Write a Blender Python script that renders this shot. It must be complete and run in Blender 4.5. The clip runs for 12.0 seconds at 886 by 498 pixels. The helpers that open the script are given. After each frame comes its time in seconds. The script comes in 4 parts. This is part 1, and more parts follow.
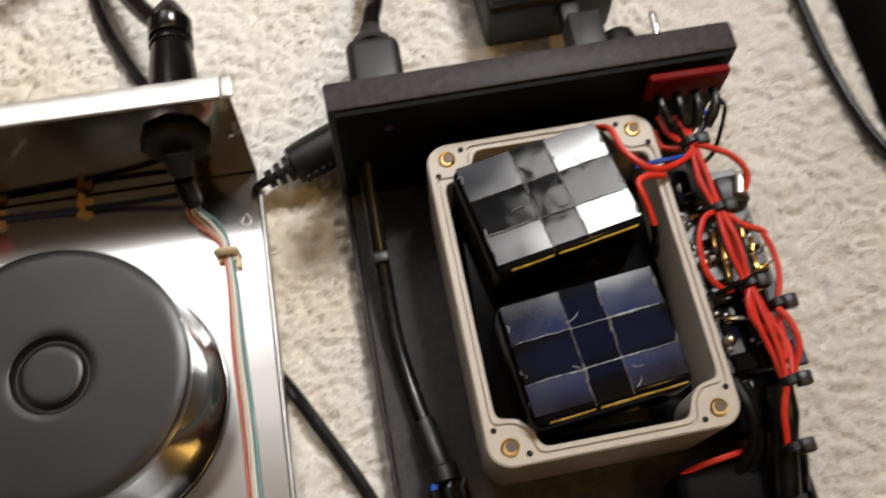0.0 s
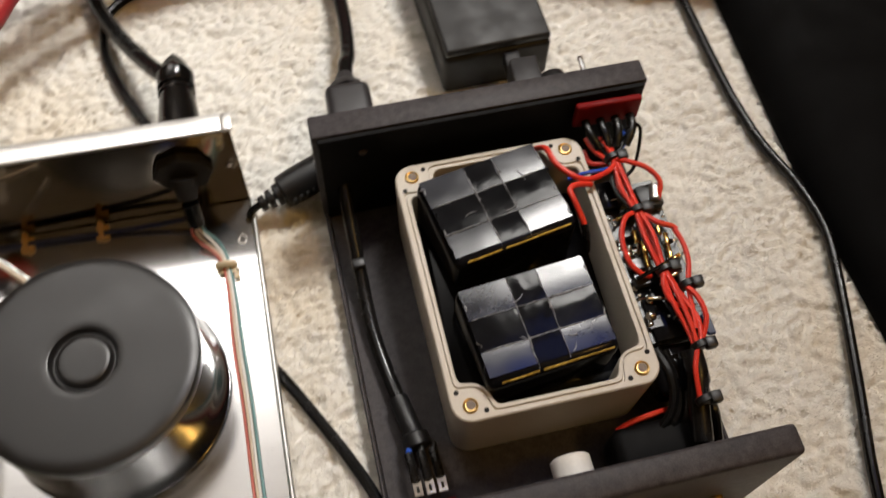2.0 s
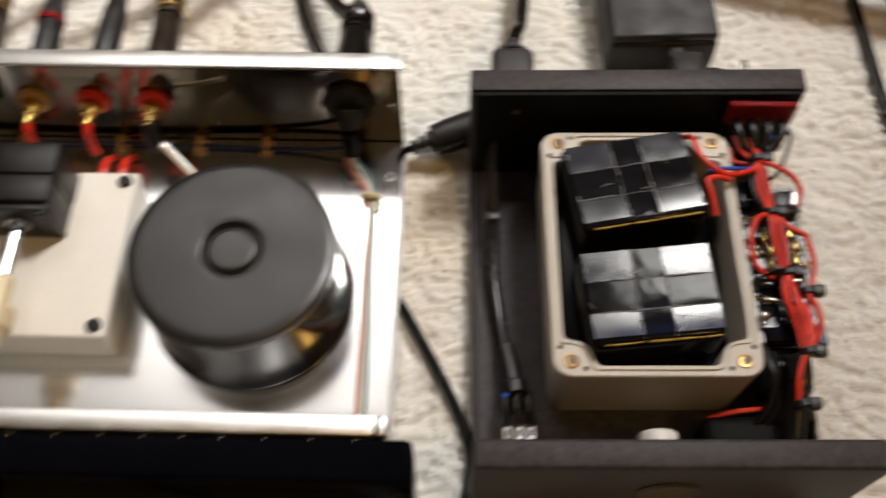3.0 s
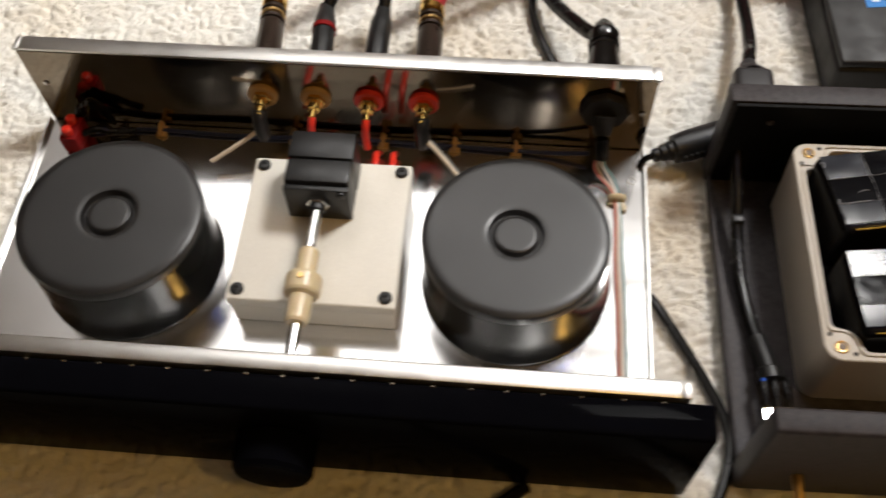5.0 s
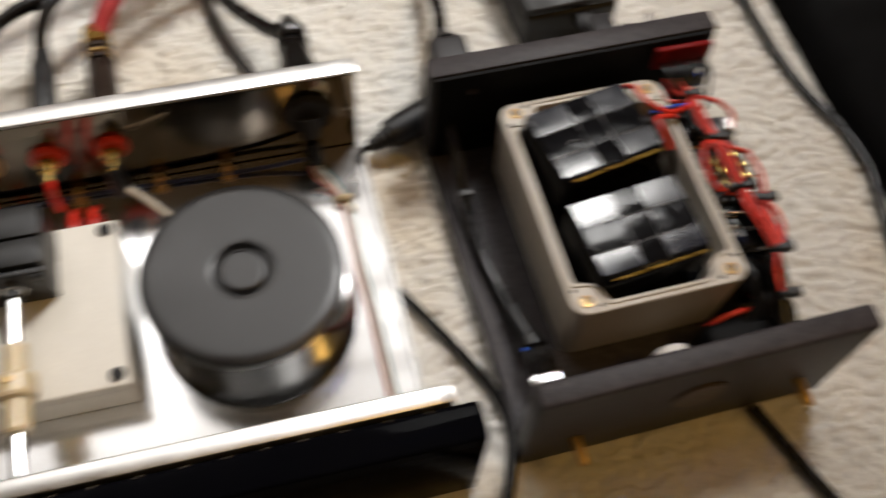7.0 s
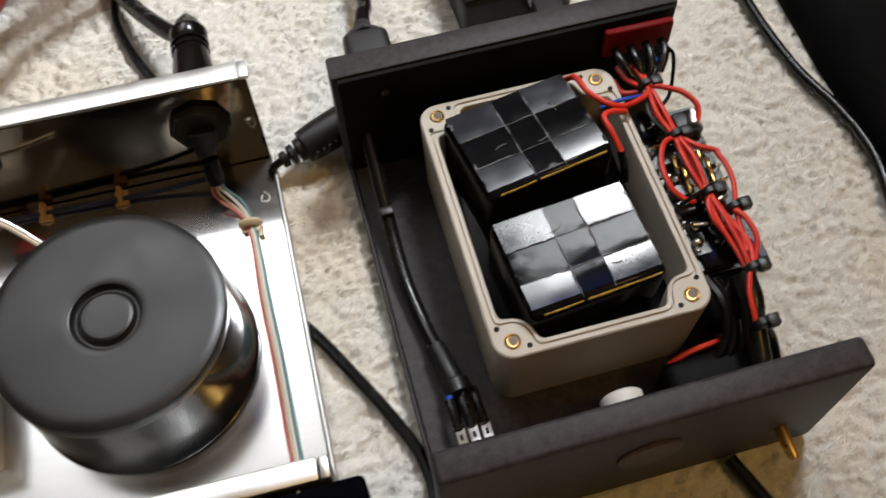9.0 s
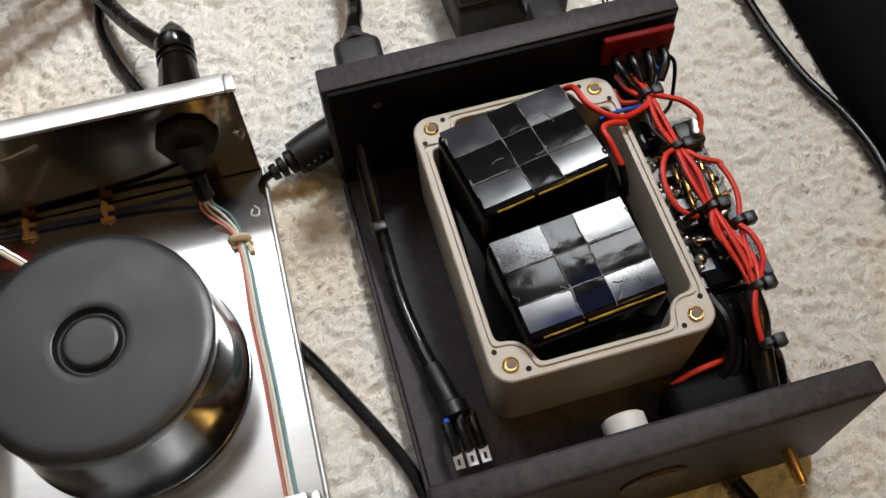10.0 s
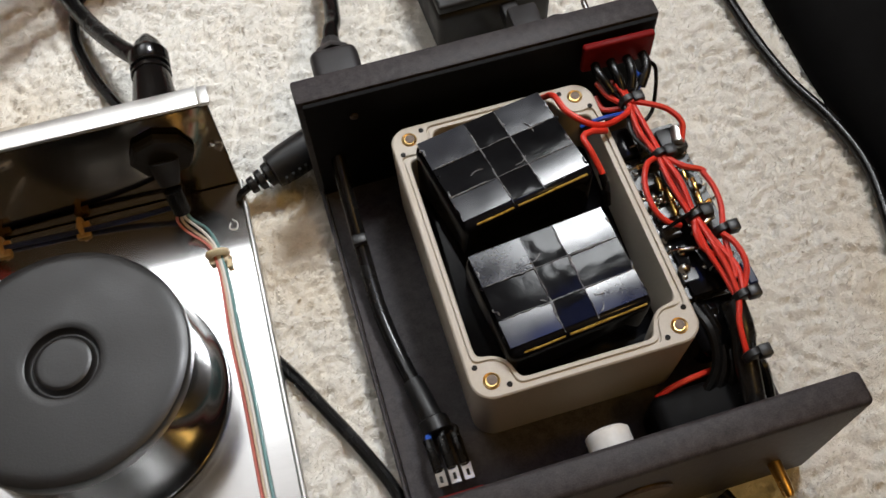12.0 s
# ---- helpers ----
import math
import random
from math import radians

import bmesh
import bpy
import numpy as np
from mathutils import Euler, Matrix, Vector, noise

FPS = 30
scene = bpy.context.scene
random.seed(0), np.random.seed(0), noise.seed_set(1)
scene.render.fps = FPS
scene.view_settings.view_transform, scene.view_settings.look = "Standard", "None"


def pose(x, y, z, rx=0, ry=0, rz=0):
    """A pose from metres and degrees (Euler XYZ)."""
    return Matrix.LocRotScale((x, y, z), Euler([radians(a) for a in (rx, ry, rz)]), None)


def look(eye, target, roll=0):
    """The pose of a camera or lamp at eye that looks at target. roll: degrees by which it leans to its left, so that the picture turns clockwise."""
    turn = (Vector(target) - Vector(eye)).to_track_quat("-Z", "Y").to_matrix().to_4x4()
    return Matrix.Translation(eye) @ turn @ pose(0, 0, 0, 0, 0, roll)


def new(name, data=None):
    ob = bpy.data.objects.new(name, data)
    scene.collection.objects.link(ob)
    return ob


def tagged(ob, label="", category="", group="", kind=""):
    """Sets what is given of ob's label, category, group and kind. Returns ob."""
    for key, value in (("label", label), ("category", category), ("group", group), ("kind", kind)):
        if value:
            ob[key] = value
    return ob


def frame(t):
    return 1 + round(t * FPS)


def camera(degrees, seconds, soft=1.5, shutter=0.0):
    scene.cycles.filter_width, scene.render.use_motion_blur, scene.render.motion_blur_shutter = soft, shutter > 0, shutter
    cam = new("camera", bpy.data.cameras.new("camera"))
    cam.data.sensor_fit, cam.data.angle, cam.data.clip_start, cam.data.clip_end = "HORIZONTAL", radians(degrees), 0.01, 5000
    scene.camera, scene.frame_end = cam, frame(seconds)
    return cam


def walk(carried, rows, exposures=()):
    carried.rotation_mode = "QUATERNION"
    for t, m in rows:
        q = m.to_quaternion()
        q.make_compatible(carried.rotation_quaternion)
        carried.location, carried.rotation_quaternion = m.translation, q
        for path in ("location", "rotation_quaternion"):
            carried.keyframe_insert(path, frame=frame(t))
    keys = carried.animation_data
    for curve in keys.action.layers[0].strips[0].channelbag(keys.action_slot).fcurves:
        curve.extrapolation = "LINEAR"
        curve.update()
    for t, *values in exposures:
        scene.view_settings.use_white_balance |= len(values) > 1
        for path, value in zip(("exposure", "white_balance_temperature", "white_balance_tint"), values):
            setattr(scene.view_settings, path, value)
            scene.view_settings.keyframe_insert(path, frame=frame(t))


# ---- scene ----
cam = camera(50.7, 12.0, shutter=1.0)
PATH = [
    (0, (0.044, -0.202, 0.372), (0.198, 0.559, -1.472), 1.8),
    (0.5, (0.036, -0.196, 0.385), (0.29, 0.584, -1.439), 6.2),
    (1, (0.031, -0.202, 0.41), (0.316, 0.712, -1.347), 2.4),
    (1.5, (0.026, -0.236, 0.423), (0.326, 0.68, -1.329), 3.2),
    (2, (0.036, -0.261, 0.421), (0.271, 0.642, -1.348), 2.9),
    (2.5, (0.04, -0.274, 0.419), (0.165, 0.664, -1.343), 1.5),
    (3, (0.034, -0.295, 0.428), (-0.011, 0.654, -1.332), -1.4),
    (3.5, (0.031, -0.319, 0.455), (-0.205, 0.706, -1.246), -8.7),
    (3.7, (0.023, -0.324, 0.468), (-0.226, 0.676, -1.246), -9.1),
    (5.3, (-0.106, -0.348, 0.451), (-0.214, 0.685, -1.259), -1.8),
    (5.5, (-0.121, -0.343, 0.462), (-0.236, 0.653, -1.269), -3.8),
    (6, (-0.131, -0.329, 0.454), (-0.158, 0.608, -1.313), -2.1),
    (6.5, (-0.101, -0.318, 0.447), (0.037, 0.66, -1.292), 1.1),
    (7, (-0.05, -0.312, 0.443), (0.271, 0.616, -1.299), 5.8),
    (7.2, (-0.039, -0.311, 0.439), (0.345, 0.61, -1.295), 8.0),
    (8.8, (0.022, -0.283, 0.394), (0.204, 0.67, -1.355), -3.7),
    (9, (0.028, -0.282, 0.387), (0.22, 0.672, -1.36), -3.0),
    (9.5, (0.031, -0.268, 0.386), (0.231, 0.661, -1.374), -2.6),
    (10, (0.033, -0.266, 0.382), (0.224, 0.666, -1.378), -3.3),
    (10.5, (0.036, -0.262, 0.379), (0.244, 0.672, -1.377), -2.4),
    (11, (0.035, -0.26, 0.38), (0.236, 0.663, -1.383), -2.9),
    (11.5, (0.036, -0.26, 0.38), (0.238, 0.663, -1.382), -3.2),
    (12, (0.042, -0.26, 0.379), (0.238, 0.668, -1.382), -3.9),
]
EXPOSURE = [(0, 0.05, 6380, 10), (1, 0.05, 6550, 10), (2.5, 0.05, 6550, 10), (3.7, 0.05, 6400, 10), (5.5, 0.0, 6420, 10), (7.2, -0.1, 6400, 10), (8.8, 0.0, 6020, 8), (12, 0.0, 6020, 8)]
walk(cam, [(t, look(eye, target, roll)) for t, eye, target, roll in PATH], EXPOSURE)

# ---- light ----
world = bpy.data.worlds.new("room_air")
scene.world = world
world.use_nodes = True
world.node_tree.nodes["Background"].inputs[0].default_value = (0.30, 0.33, 0.40, 1)
world.node_tree.nodes["Background"].inputs[1].default_value = 0.006


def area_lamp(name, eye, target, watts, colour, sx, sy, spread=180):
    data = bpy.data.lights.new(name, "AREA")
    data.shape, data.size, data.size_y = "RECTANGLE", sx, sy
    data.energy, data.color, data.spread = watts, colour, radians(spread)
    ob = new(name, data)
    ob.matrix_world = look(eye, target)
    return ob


# a pendant, an added unseen uplight for the ceiling, a warm lamp across the room and an unseen blue light
area_lamp("cool_room_lamp", (0.52, 0.55, 1.40), (-0.50, 0.35, 0.0), 7.2, (1.0, 0.97, 0.93), 0.34, 0.30, 78)
# added light with no known fixture, whitens the ceiling that the base mirrors
area_lamp("ceiling_fill", (-0.60, 1.60, 1.86), (-0.61, 1.61, 2.6), 34.0, (1.0, 0.96, 0.92), 0.30, 0.30, 140)
warm = bpy.data.lights.new("warm_room_lamp", "POINT")
warm.energy, warm.color, warm.shadow_soft_size = 21.0, (1.0, 0.56, 0.13), 0.11
new("warm_room_lamp", warm).location = (1.15, -0.80, 2.10)
# unseen blue light of unknown kind, added for the blue reflections on the tape
area_lamp("unseen_blue_glow", (0.44, 0.12, 1.38), (0.11, -0.12, 0.06), 0.028, (0.12, 0.24, 1.0), 0.20, 0.24, 50)


# ---- materials ----
def mat(name, a, b=None, rough=0.5, metal=0.0, scale=60.0, fine=600.0, bump=0.1, depth=0.0005,
        rvar=0.1, coat=0.0, stretch=None, island=0.0, objrand=0.0, spec=0.5, trans=0.0, sub=0.0, warm_shade=None):
    """Two colours mixed at two scales, uneven gloss and fine relief."""
    b = b or tuple(c * 0.8 for c in a)
    m = bpy.data.materials.new(name)
    m.use_nodes = True
    nt = m.node_tree
    nd, ln = nt.nodes, nt.links
    p = nd["Principled BSDF"]
    tc = nd.new("ShaderNodeTexCoord")
    src = tc.outputs["Object"]
    if stretch:
        mp = nd.new("ShaderNodeMapping")
        mp.inputs["Scale"].default_value = stretch
        ln.new(src, mp.inputs["Vector"])
        src = mp.outputs["Vector"]
    n1 = nd.new("ShaderNodeTexNoise")
    n1.inputs["Scale"].default_value, n1.inputs["Detail"].default_value = scale, 5
    n2 = nd.new("ShaderNodeTexNoise")
    n2.inputs["Scale"].default_value, n2.inputs["Detail"].default_value = fine, 3
    ln.new(src, n1.inputs["Vector"])
    ln.new(src, n2.inputs["Vector"])
    mixn = nd.new("ShaderNodeMath")
    mixn.operation = "MULTIPLY_ADD"
    mixn.inputs[1].default_value = 0.45
    ln.new(n2.outputs["Fac"], mixn.inputs[0])
    half = nd.new("ShaderNodeMath")
    half.operation = "MULTIPLY"
    half.inputs[1].default_value = 0.55
    ln.new(n1.outputs["Fac"], half.inputs[0])
    ln.new(half.outputs[0], mixn.inputs[2])
    ramp = nd.new("ShaderNodeValToRGB")
    ramp.color_ramp.elements[0].position, ramp.color_ramp.elements[1].position = 0.33, 0.67
    ramp.color_ramp.elements[0].color, ramp.color_ramp.elements[1].color = (*b, 1), (*a, 1)
    ln.new(mixn.outputs[0], ramp.inputs["Fac"])
    col = ramp.outputs["Color"]
    if island or objrand:
        if island:
            r = nd.new("ShaderNodeNewGeometry").outputs["Random Per Island"]
        else:
            r = nd.new("ShaderNodeObjectInfo").outputs["Random"]
        hsv = nd.new("ShaderNodeHueSaturation")
        mr = nd.new("ShaderNodeMapRange")
        k = island or objrand
        mr.inputs["To Min"].default_value, mr.inputs["To Max"].default_value = 1 - k, 1 + k
        ln.new(r, mr.inputs["Value"])
        ln.new(mr.outputs[0], hsv.inputs["Value"])
        ln.new(col, hsv.inputs["Color"])
        col = hsv.outputs["Color"]
    # broad brown patches: warm shade mixed into the carpet's colour
    if warm_shade:
        n3 = nd.new("ShaderNodeTexNoise")
        n3.inputs["Scale"].default_value, n3.inputs["Detail"].default_value = 9.0, 4
        ln.new(tc.outputs["Object"], n3.inputs["Vector"])
        m3 = nd.new("ShaderNodeMapRange")
        m3.inputs["From Min"].default_value, m3.inputs["From Max"].default_value = 0.50, 0.72
        m3.inputs["To Max"].default_value = 0.55
        ln.new(n3.outputs["Fac"], m3.inputs["Value"])
        mx = nd.new("ShaderNodeMixRGB")
        mx.inputs["Color2"].default_value = (*warm_shade, 1)
        ln.new(m3.outputs[0], mx.inputs["Fac"])
        ln.new(col, mx.inputs["Color1"])
        col = mx.outputs["Color"]
    ln.new(col, p.inputs["Base Color"])
    mr = nd.new("ShaderNodeMapRange")
    mr.inputs["From Min"].default_value, mr.inputs["From Max"].default_value = 0.3, 0.7
    mr.inputs["To Min"].default_value, mr.inputs["To Max"].default_value = max(0.02, rough - rvar), min(1, rough + rvar)
    ln.new(n1.outputs["Fac"], mr.inputs["Value"])
    ln.new(mr.outputs[0], p.inputs["Roughness"])
    p.inputs["Metallic"].default_value = metal
    p.inputs["Coat Weight"].default_value = coat
    p.inputs["Coat Roughness"].default_value = 0.08
    p.inputs["Specular IOR Level"].default_value = spec
    p.inputs["Transmission Weight"].default_value = trans
    if sub:
        p.inputs["Subsurface Weight"].default_value = sub
        p.inputs["Subsurface Radius"].default_value = (0.003, 0.002, 0.001)
    if bump:
        bp = nd.new("ShaderNodeBump")
        bp.inputs["Strength"].default_value, bp.inputs["Distance"].default_value = bump, depth
        ln.new(mixn.outputs[0], bp.inputs["Height"])
        ln.new(bp.outputs["Normal"], p.inputs["Normal"])
    return m


M = {
    "carpet": mat("carpet_wool", (0.80, 0.785, 0.735), (0.66, 0.645, 0.60), 0.95, 0, 18, 900, 0.9, 0.0012, spec=0.1, warm_shade=(0.60, 0.49, 0.33)),
    "pile": mat("carpet_fuzz", (0.82, 0.805, 0.76), (0.72, 0.705, 0.66), 0.95, 0, 14, 220, 0.1, 0.001, island=0.05, spec=0.1, warm_shade=(0.64, 0.53, 0.37)),
    "ceil": mat("white_ceiling", (0.80, 0.80, 0.80), (0.75, 0.75, 0.75), 0.9, 0, 3, 60, 0.2, 0.002),
    "wall": mat("room_plaster", (0.20, 0.16, 0.12), (0.17, 0.13, 0.10), 0.9, 0, 3, 60, 0.2, 0.002),
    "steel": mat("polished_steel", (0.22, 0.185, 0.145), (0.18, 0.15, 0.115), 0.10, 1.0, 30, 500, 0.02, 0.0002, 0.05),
    "brushed": mat("brushed_aluminium", (0.88, 0.88, 0.88), (0.80, 0.80, 0.80), 0.17, 1.0, 40, 900, 0.04, 0.0002, 0.05, stretch=(0.06, 1, 1)),
    "alu": mat("satin_aluminium", (0.70, 0.69, 0.67), (0.61, 0.60, 0.58), 0.38, 1.0, 60, 900, 0.08, 0.0002, 0.06),
    "acrylic": mat("black_acrylic", (0.003, 0.003, 0.004), (0.002, 0.002, 0.003), 0.06, 0, 50, 500, 0.01, 0.0001, 0.03, spec=0.12),
    "can": mat("black_satin_can", (0.0105, 0.0098, 0.0095), (0.0060, 0.0056, 0.0054), 0.37, 0, 55, 1300, 0.35, 0.0003, 0.06, spec=0.60),
    "can_side": mat("black_gloss_can", (0.005, 0.005, 0.005), (0.003, 0.003, 0.003), 0.10, 0, 70, 900, 0.02, 0.0002, 0.03, spec=0.24),
    "cream": mat("cream_painted_lid", (0.72, 0.69, 0.62), (0.64, 0.61, 0.54), 0.5, 0, 40, 900, 0.08, 0.0003),
    "poly": mat("grey_polycarbonate", (0.56, 0.51, 0.43), (0.50, 0.45, 0.38), 0.5, 0, 60, 900, 0.12, 0.0003),
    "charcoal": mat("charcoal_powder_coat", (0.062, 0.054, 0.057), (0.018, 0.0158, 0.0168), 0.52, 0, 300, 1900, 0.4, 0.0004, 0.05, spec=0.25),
    "blackplastic": mat("black_plastic", (0.006, 0.006, 0.0063), (0.0035, 0.0035, 0.0038), 0.42, 0, 90, 1200, 0.12, 0.0003),
    "psu": mat("dark_grey_plastic", (0.011, 0.0107, 0.0107), (0.007, 0.007, 0.007), 0.58, 0, 90, 1500, 0.2, 0.0003),
    "rubber": mat("black_cable_rubber", (0.007, 0.0066, 0.0066), (0.0040, 0.0040, 0.0040), 0.22, 0, 60, 800, 0.10, 0.0003, spec=0.35),
    "greyrubber": mat("dark_grey_rubber", (0.024, 0.022, 0.024), (0.016, 0.015, 0.016), 0.45, 0, 60, 800, 0.10, 0.0003),
    "redcable": mat("red_cable_jacket", (0.42, 0.035, 0.04), (0.30, 0.02, 0.025), 0.42, 0, 50, 700, 0.15, 0.0004),
    "redwire": mat("red_silicone_wire", (0.75, 0.045, 0.02), (0.55, 0.02, 0.01), 0.38, 0, 80, 900, 0.08, 0.0002),
    "redplastic": mat("red_plastic", (0.20, 0.003, 0.003), (0.14, 0.002, 0.002), 0.6, 0, 80, 900, 0.1, 0.0002, spec=0.15),
    "bluewire": mat("blue_wire", (0.02, 0.10, 0.55), (0.01, 0.05, 0.35), 0.4, 0, 80, 900, 0.08, 0.0002),
    "blueprint": mat("blue_sticker", (0.03, 0.24, 0.66), (0.02, 0.18, 0.55), 0.45, 0, 50, 700, 0.05, 0.0002),
    "white": mat("white_plastic", (0.78, 0.76, 0.72), (0.70, 0.68, 0.64), 0.4, 0, 60, 700, 0.06, 0.0002),
    "print": mat("white_print", (0.80, 0.84, 0.88), (0.72, 0.76, 0.80), 0.6, 0, 60, 700, 0.02, 0.0001),
    "nylon": mat("translucent_nylon", (0.66, 0.55, 0.36), (0.56, 0.45, 0.28), 0.35, 0, 60, 700, 0.08, 0.0002, sub=0.4),
    "beige": mat("beige_wire_sleeve", (0.70, 0.60, 0.46), (0.56, 0.46, 0.34), 0.45, 0, 80, 900, 0.1, 0.0002),
    "green": mat("teal_wire", (0.17, 0.31, 0.31), (0.13, 0.25, 0.25), 0.45, 0, 80, 900, 0.1, 0.0002),
    "pinkwire": mat("faded_red_wire", (0.55, 0.17, 0.13), (0.45, 0.12, 0.10), 0.45, 0, 80, 900, 0.1, 0.0002),
    "gold": mat("gold_plate", (0.86, 0.58, 0.18), (0.74, 0.46, 0.12), 0.2, 1.0, 80, 900, 0.05, 0.0002),
    "brass": mat("brass", (0.76, 0.52, 0.22), (0.58, 0.37, 0.13), 0.34, 1.0, 90, 900, 0.08, 0.0002),
    "chrome": mat("chrome", (0.80, 0.80, 0.80), (0.70, 0.70, 0.70), 0.12, 1.0, 80, 900, 0.02, 0.0002),
    "brownmetal": mat("gunmetal_plug", (0.055, 0.038, 0.028), (0.035, 0.024, 0.018), 0.35, 0.6, 80, 900, 0.08, 0.0002),
    "tape": mat("glossy_black_tape", (0.007, 0.007, 0.008), (0.004, 0.004, 0.005), 0.09, 0, 110, 500, 0.07, 0.0005, 0.04, objrand=0.2, spec=0.07),
    "tape_satin": mat("satin_black_tape", (0.009, 0.010, 0.018), (0.006, 0.007, 0.013), 0.18, 0, 70, 900, 0.035, 0.0004, 0.05, objrand=0.25, spec=0.42),
    # pale grey paints the glints on creases of black tape
    "crease_glint": mat("tape_seam_glint", (0.34, 0.34, 0.35), (0.10, 0.10, 0.11), 0.30, 0.2, 500, 1500, 0.5, 0.0004),
    "pcb": mat("dark_circuit_board", (0.030, 0.029, 0.027), (0.010, 0.010, 0.012), 0.32, 0, 120, 900, 0.2, 0.0004),
    "solder": mat("solder", (0.66, 0.65, 0.62), (0.50, 0.49, 0.46), 0.22, 1.0, 200, 1500, 0.1, 0.0002),
    "amber": mat("amber_clip", (0.46, 0.29, 0.10), (0.36, 0.21, 0.07), 0.4, 0, 80, 900, 0.1, 0.0002),
    "bronze": mat("dull_bronze", (0.14, 0.105, 0.08), (0.05, 0.036, 0.028), 0.5, 0.7, 220, 900, 0.3, 0.0003),
    # gold of the painted glint on the battery packs
    "edge_glint": mat("gold_glint", (0.50, 0.32, 0.05), (0.16, 0.09, 0.01), 0.28, 0, 200, 900, 0.1, 0.0002),
    "darkblue": mat("dark_blue_plastic", (0.010, 0.018, 0.070), (0.006, 0.010, 0.040), 0.4, 0, 80, 900, 0.1, 0.0002),
    "case": mat("black_case_fabric", (0.0030, 0.0029, 0.0031), (0.0016, 0.0016, 0.0017), 0.8, 0, 50, 1200, 0.4, 0.0004, spec=0.1),
    # black of the dark module and of the sheet painted as shade
    "dull_black": mat("shade_and_module_black", (0.0045, 0.0043, 0.0045), (0.0025, 0.0024, 0.0025), 0.6, 0, 200, 1500, 0.2, 0.0003, 0.05, spec=0.10),
    "shrink": mat("glossy_shrink_sleeve", (0.006, 0.0055, 0.0055), (0.003, 0.003, 0.003), 0.14, 0, 120, 700, 0.35, 0.0006, 0.06, spec=0.5),
    "hole": mat("dark_recess", (0.008, 0.007, 0.006), (0.005, 0.004, 0.004), 0.8, 0, 80, 900, 0.05, 0.0002),
}

# low IOR keeps reflections in the fascia faint
M["acrylic"].node_tree.nodes["Principled BSDF"].inputs["IOR"].default_value = 1.06

# ---- building helpers ----
XF = [Matrix.Identity(4)]


def thing(name, at, label, category, group="", kind=""):
    ob = new(name)
    ob.empty_display_size = 0.01
    ob.location = XF[0] @ Vector(at)
    return tagged(ob, label, category, group, kind)


def base_of(parent):
    while parent.parent:
        parent = parent.parent
    return parent.location


def part(name, bm, material, parent, label="", smooth=True, angle=35):
    bm.transform(XF[0])
    bm.transform(Matrix.Translation(-base_of(parent)))
    bmesh.ops.recalc_face_normals(bm, faces=bm.faces)
    me = bpy.data.meshes.new(name)
    bm.to_mesh(me)
    bm.free()
    if smooth:
        me.shade_smooth()
        me.set_sharp_from_angle(angle=radians(angle))
    me.materials.append(M[material])
    ob = new(name, me)
    ob.parent = parent
    if label:
        ob["label"] = label
    return ob


def solid(name, bm, material, label, category, group="", kind="", angle=35):
    """A thing of one mesh."""
    bm.transform(XF[0])
    bmesh.ops.recalc_face_normals(bm, faces=bm.faces)
    lo = Vector([min(v.co[i] for v in bm.verts) for i in range(3)])
    hi = Vector([max(v.co[i] for v in bm.verts) for i in range(3)])
    at = Vector(((lo.x + hi.x) / 2, (lo.y + hi.y) / 2, lo.z))
    bm.transform(Matrix.Translation(-at))
    me = bpy.data.meshes.new(name)
    bm.to_mesh(me)
    bm.free()
    me.shade_smooth()
    me.set_sharp_from_angle(angle=radians(angle))
    me.materials.append(M[material])
    ob = new(name, me)
    ob.location = at
    return tagged(ob, label, category, group, kind)


def rbox(x0, x1, y0, y1, z0, z1, bevel=0.0, seg=2, bm=None, m=None):
    own = bmesh.new()
    bmesh.ops.create_cube(own, size=1)
    for v in own.verts:
        v.co = Vector(((x0 + x1) / 2 + v.co.x * (x1 - x0), (y0 + y1) / 2 + v.co.y * (y1 - y0), (z0 + z1) / 2 + v.co.z * (z1 - z0)))
    if bevel:
        bmesh.ops.bevel(own, geom=own.edges[:], offset=bevel, segments=seg, profile=0.5, affect="EDGES")
    if m:
        own.transform(m)
    return own if bm is None else merge(bm, own)


def merge(bm, other):
    me = bpy.data.meshes.new("tmp")
    other.to_mesh(me)
    other.free()
    bm.from_mesh(me)
    bpy.data.meshes.remove(me)
    return bm


def lathe(profile, p0, p1, seg=32, bm=None, square=0.0):
    """Profile of (distance along the axis, radius) turned round the line p0 to p1."""
    p0, p1 = Vector(p0), Vector(p1)
    q = (p1 - p0).to_track_quat("Z", "Y").to_matrix()
    own = bmesh.new()
    rings = []
    for d, r in profile:
        if r <= 1e-7:
            rings.append([own.verts.new(p0 + q @ Vector((0, 0, d)))])
        else:
            rings.append([own.verts.new(p0 + q @ Vector((r * math.cos(a), r * math.sin(a), d))) for a in (2 * math.pi * i / seg for i in range(seg))])
    for a, b in zip(rings, rings[1:]):
        for i in range(seg):
            j = (i + 1) % seg
            vs = [a[i % len(a)], a[j % len(a)], b[j % len(b)], b[i % len(b)]]
            vs = list(dict.fromkeys(vs))
            if len(vs) > 2:
                own.faces.new(vs)
    for ring in (rings[0], rings[-1]):
        if len(ring) > 2:
            own.faces.new(ring)
    return own if bm is None else merge(bm, own)


def cyl(p0, p1, r, seg=24, bev=0.0, bm=None):
    n = (Vector(p1) - Vector(p0)).length
    if bev:
        prof = [(0, r - bev), (bev, r), (n - bev, r), (n, r - bev)]
    else:
        prof = [(0, r), (n, r)]
    return lathe(prof, p0, p1, seg, bm)


